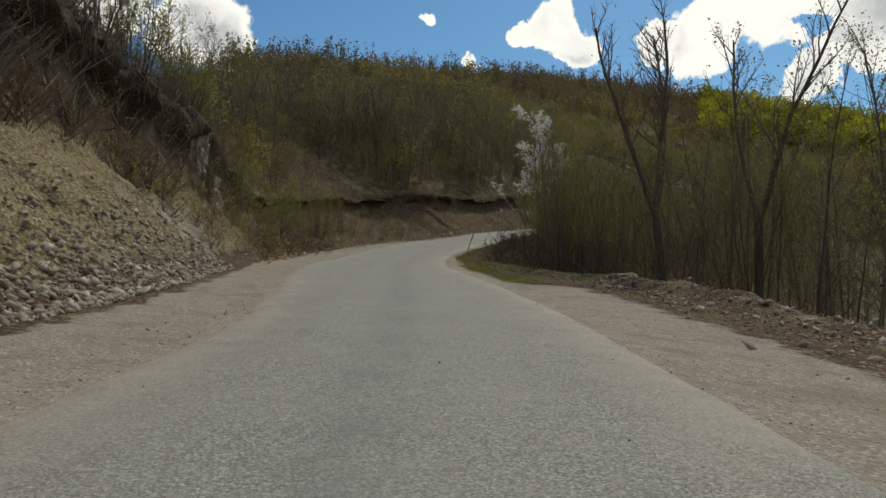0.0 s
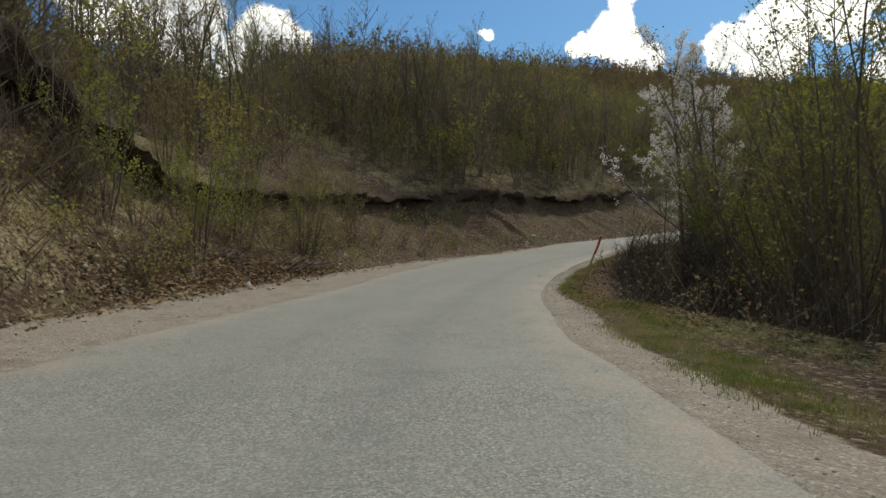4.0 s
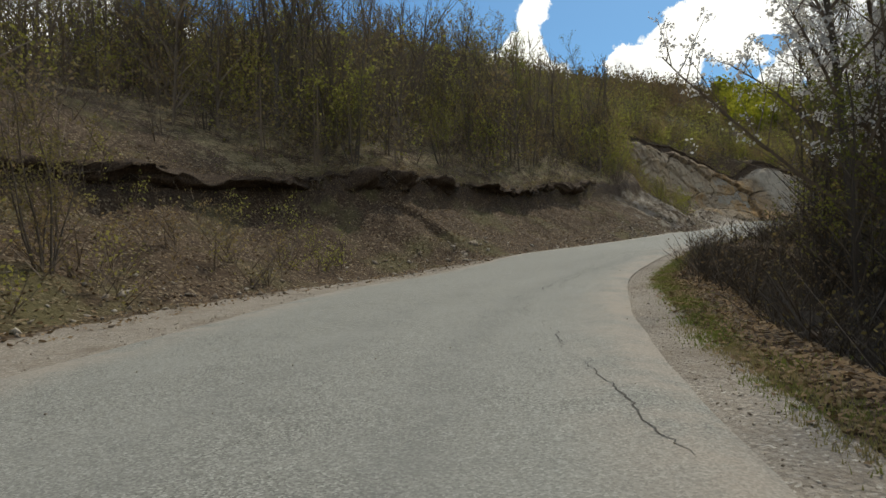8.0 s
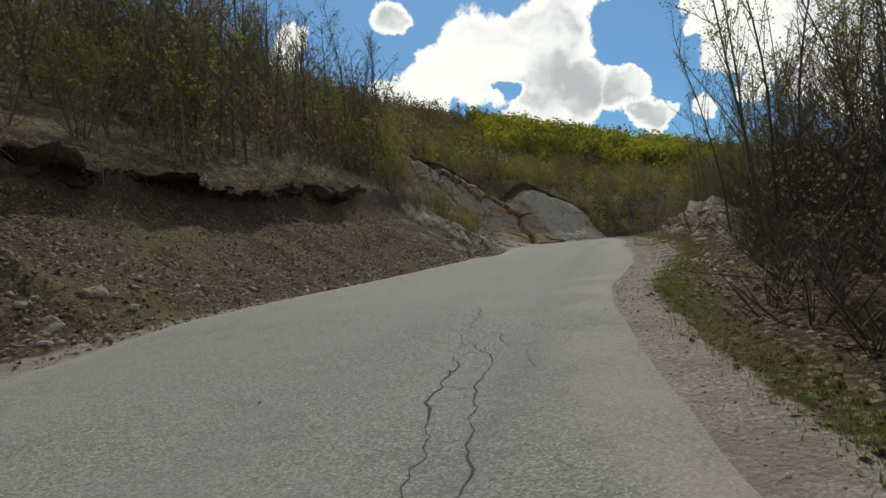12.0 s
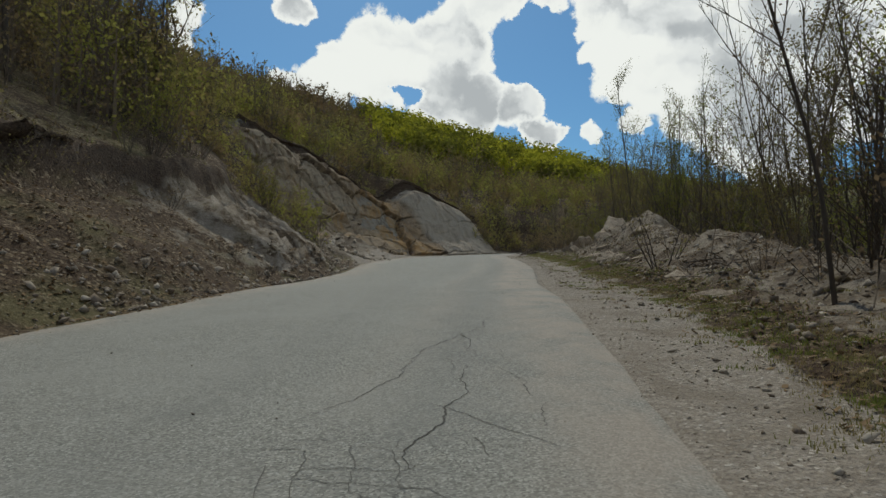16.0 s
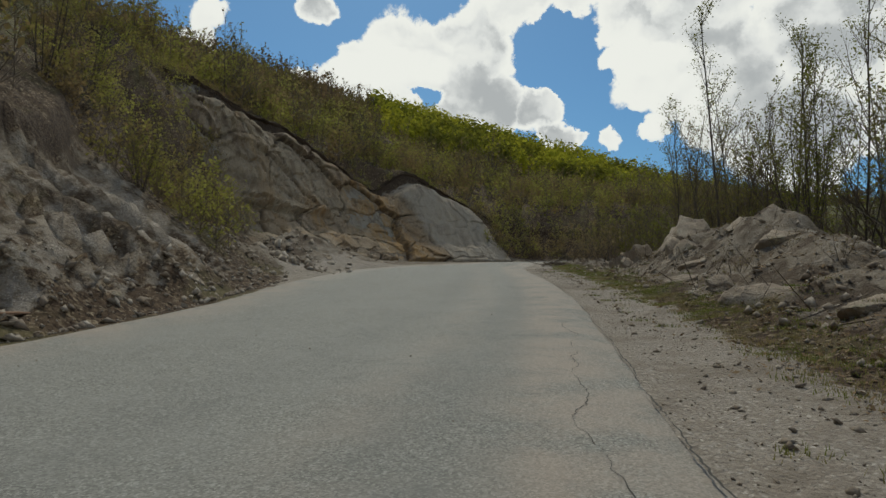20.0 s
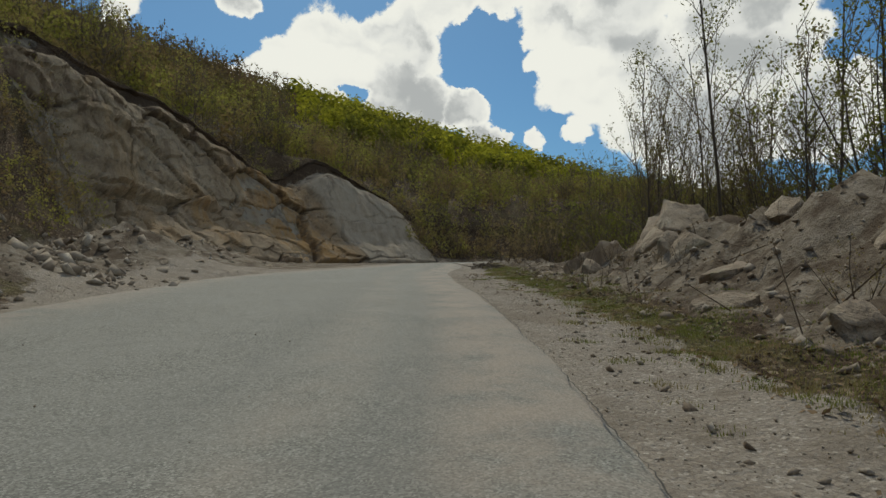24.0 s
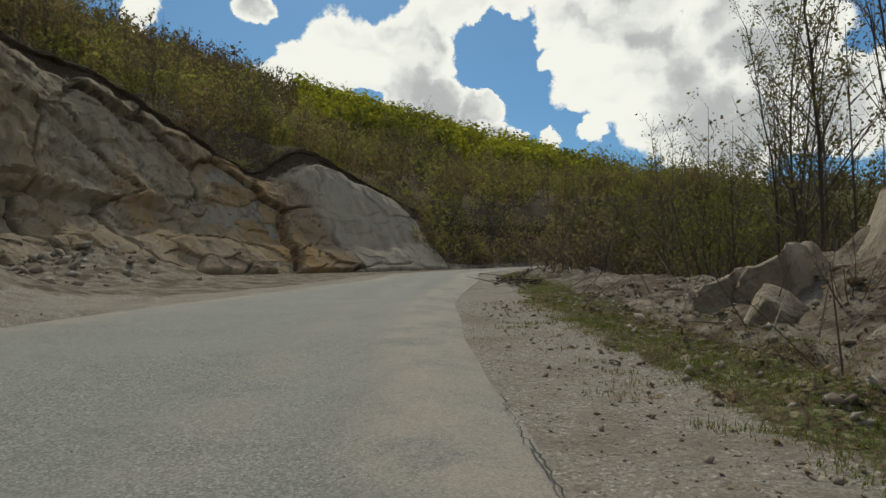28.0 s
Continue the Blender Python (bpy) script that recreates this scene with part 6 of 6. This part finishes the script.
def brush_heap(s, l, seed, label, size=1.0, count=70):
    """A heap of cut branches: each a thin bent stick."""
    root = new("brush_heap")
    x, y, z = spot(s, l)
    tx, ty = float(np.interp(s, ST, TX)), float(np.interp(s, ST, TY))
    rn = random.Random(seed)
    for k in range(count):
        w_ = Wood(seed * 100 + k)
        w_.stems.append(([], []))
        a = rn.gauss(0, 0.5)
        d = Vector((tx * math.cos(a) - ty * math.sin(a), ty * math.cos(a) + tx * math.sin(a), rn.gauss(0.05, 0.25))).normalized()
        c = Vector((tx, ty, 0)) * rn.gauss(0, 0.9 * size) + Vector((-ty, tx, 0)) * rn.gauss(0, 0.35 * size) + Vector((0, 0, abs(rn.gauss(0.05, 0.16 * size))))
        h = rn.uniform(0.3, 0.9) * size
        w_.tube([c - d * h, c + Vector((0, 0, rn.gauss(0, 0.06))), c + d * h], rn.uniform(0.012, 0.035) * size, 0.008, 5)
        v, f = w_.stems[0]
        part("branch", mesh_of("branch", v, f, [M_ROOT if k % 3 else M_BARK]), root)
    root.location = (x, y, z + 0.03)
    return tagged(root, label, "brushwood")


brush_heap(44.6, 8.9, 7, "heap of cut brown brushwood at the foot of the bank", 1.0, 90)
brush_heap(41.5, 9.6, 8, "heap of cut brown brushwood at the foot of the bank", 0.8, 50)
brush_heap(50.3, -4.6, 11, "tangle of roots and sticks beside the road", 0.6, 40)
brush_heap(87.5, -5.4, 13, "uprooted stump and sticks on the heap of spoil", 0.7, 36)
brush_heap(68.0, -4.0, 15, "pile of grey sticks below the verge", 0.8, 50)
brush_heap(131.0, -2.8, 17, "dead brush beside the bend of the road", 1.2, 50)


def stump(s, l):
    root = new("tree_stump")
    w_ = Wood(77)
    w_.stems.append(([], []))
    w_.tube([Vector((0, 0, -0.2)), Vector((0.03, 0, 0.15)), Vector((0.1, 0.05, 0.45))], 0.3, 0.16, 10)
    v, f = w_.stems[0]
    part("trunk", mesh_of("trunk", v, f + [tuple(range(20, 30))], [M_BARK]), root)
    for k in range(7):
        w_ = Wood(80 + k)
        w_.stems.append(([], []))
        a = 0.9 * k
        e = Vector((math.cos(a), math.sin(a), 0))
        w_.tube([e * 0.12 + Vector((0, 0, 0.15)), e * 0.5 + Vector((0, 0, 0.16)), e * 0.8 + Vector((0, 0, -0.1 + 0.3 * (k % 3)))], 0.07, 0.015, 6)
        v, f = w_.stems[0]
        part("root", mesh_of("root", v, f, [M_ROOT]), root)
    x, y, z = spot(s, l)
    root.location = (x, y, z)
    return tagged(root, "torn dark tree stump with bare roots on the verge", "stump")


stump(51.5, -4.0)


def plank(s, l):
    bm = bmesh.new()
    bmesh.ops.create_cube(bm, size=1.0, matrix=Matrix.Diagonal((1.9, 0.14, 0.035, 1)))
    bmesh.ops.bevel(bm, geom=bm.edges[:], offset=0.006, segments=1, affect="EDGES")
    me = bpy.data.meshes.new("plank")
    bm.to_mesh(me)
    bm.free()
    me.materials.append(mat_simple("old_plank_wood", (0.22, 0.12, 0.07), (0.34, 0.22, 0.14), 6.0))
    x, y, z = spot(s, l)
    ob = new("plank", me)
    ob.matrix_basis = pose(x, y, z + 0.06, 3, 2, 62)
    return tagged(ob, "old brown wooden plank lying at the bank foot", "plank")


plank(94.3, 7.7)


# ---- cracks in the asphalt, and a shade line at its edge ----
M_CRACK_SHADE = mat_simple("open_crack", (0.05, 0.046, 0.04), (0.10, 0.094, 0.083), 20.0)


def crack(points, width, seed, wander=0.12):
    """A thin dark strip with an uneven outline: ragged open crack or edge shade."""
    q = np.random.RandomState(seed)
    pts = np.array(points, float)
    t = np.r_[0, np.cumsum(np.hypot(*np.diff(pts, axis=0).T))]
    u = np.arange(0, t[-1], 0.06)
    s, l = np.interp(u, t, pts[:, 0]), np.interp(u, t, pts[:, 1])
    l = l + wander * rough(s, l * 0, 0.7, 4, seed) + q.normal(0, 0.008, len(s))
    w_ = 0.4 * width * np.clip(0.8 + 0.9 * rough(s, l * 0 + 4, 0.6, 3, seed), 0.12, 2.0) * np.minimum(1, np.minimum(u, t[-1] - u) / 0.4 + 0.1)
    V = []
    for k in (-0.5, 0.5):
        x, y = place(s, l + k * w_)
        V.append(np.stack([x, y, road_z(s) + 0.012 * rough(s, l, 6, 3) + 0.004], 1))
    n = len(s)
    i = np.arange(n - 1)
    F = np.stack([i, i + 1, n + i + 1, n + i], 1)
    return part("crack", bulk("crack", np.vstack(V), F, [M_CRACK_SHADE]), road)


for k, (pts, wd) in enumerate((
    ([(54.0, 0.8), (52.6, 0.5), (52.0, 0.2), (51.4, 0.25), (50.2, -0.15), (49.0, -0.35), (47.5, -0.5), (46.0, -0.75), (44.2, -1.05)], 0.03),
    ([(66.5, 1.9), (65.5, 1.75), (63.8, 1.6), (62.5, 1.25), (61.4, 1.05), (60.0, 0.78), (58.3, 0.62), (56.5, 0.5), (54.6, 0.3)], 0.045),
    ([(63.9, 1.5), (63.2, 1.05), (62.4, 1.0), (61.2, 0.75), (59.5, 0.5), (58.0, 0.3), (56.6, 0.35), (55.0, 0.0)], 0.04),
    ([(62.2, 1.2), (62.0, 0.9)], 0.05), ([(64.6, 1.65), (64.2, 1.2), (63.4, 1.05)], 0.035),
    ([(82.5, 0.1), (81.5, 0.2), (81.0, 0.36), (80.3, 0.28), (79.5, 0.4), (78.0, 0.3), (76.2, 0.5)], 0.03), ([(81.0, 0.55), (80.2, 0.75), (78.8, 0.9), (77.2, 1.3)], 0.022), ([(79.6, 0.36), (78.6, -0.2), (77.0, -0.3)], 0.02),
    ([(78.0, 0.9), (77.2, 0.2), (76.6, -0.4)], 0.018), ([(75.5, 1.4), (74.0, 0.8), (72.5, 0.6), (71.0, 0.5)], 0.02), ([(74.5, 2.0), (73.0, 1.3), (71.8, 1.2)], 0.018),
    ([(46.5, 2.6), (46.3, 1.2), (46.6, 0.0), (46.4, -0.8)], 0.012), ([(46.5, 1.6), (45.2, 1.5), (44.0, 1.9)], 0.01), ([(49.0, 4.0), (47.5, 3.6), (46.4, 2.7)], 0.012),
    ([(88.5, -0.9), (91.0, -0.75), (94.0, -0.7), (97.5, -0.55)], 0.02), ([(55.6, 1.4), (54.6, 1.9), (53.5, 2.0)], 0.012),
)):
    crack(pts, wd, 60 + k)
# no crack: painted shadow and dirt line along the lip of the right edge
st = np.arange(84, 113, 1.0)
crack(np.stack([st, EDGE_R(st) + 0.03], 1), 0.035, 90, 0.04)

M_FINE = mat_simple("fine_crack", (0.10, 0.096, 0.085), (0.15, 0.145, 0.13), 20.0)


def crazing(s0, s1, l0, l1, cell, seed):
    """A web of fine cracks over a worn patch."""
    q = np.random.RandomState(seed)
    nu, nv = int((s1 - s0) / cell), int((l1 - l0) / cell)
    nodes = {(a, b): (s0 + (a + 0.5 + q.uniform(-0.4, 0.4)) * cell, l0 + (b + 0.5 + q.uniform(-0.4, 0.4)) * cell + 0.15 * (a - nu / 2) * cell) for a in range(nu) for b in range(nv)}
    V, F = [], []
    for (a, b), p in nodes.items():
        for e in ((a + 1, b), (a, b + 1)):
            if e not in nodes or q.rand() < 0.22 + 0.9 * (((a + 0.5) / nu - 0.5) ** 2 + ((b + 0.5) / nv - 0.5) ** 2) * 2:
                continue
            u = np.linspace(0, 1, 5)
            s, l = p[0] + (nodes[e][0] - p[0]) * u + q.normal(0, 0.012, 5), p[1] + (nodes[e][1] - p[1]) * u + q.normal(0, 0.012, 5)
            w_ = 0.0028 * q.uniform(0.5, 1.5)
            off = np.array((w_, 0.0)) if e[0] == a else np.array((0.0, w_))
            k = len(V)
            for sg in (-1, 1):
                x, y = place(s + sg * off[0], l + sg * off[1])
                V += list(np.stack([x, y, road_z(s) + 0.012 * rough(s, l, 6, 3) + 0.004], 1))
            F += [(k + i, k + i + 1, k + 5 + i + 1, k + 5 + i) for i in range(4)]
    return part("crack_web", bulk("crack_web", np.array(V), np.array(F), [M_FINE]), road)


crazing(72.5, 77.0, -0.3, 1.5, 0.26, 5)
crazing(62.0, 65.0, 0.6, 1.7, 0.24, 6)
crazing(78.0, 82.0, -0.1, 1.0, 0.28, 7)
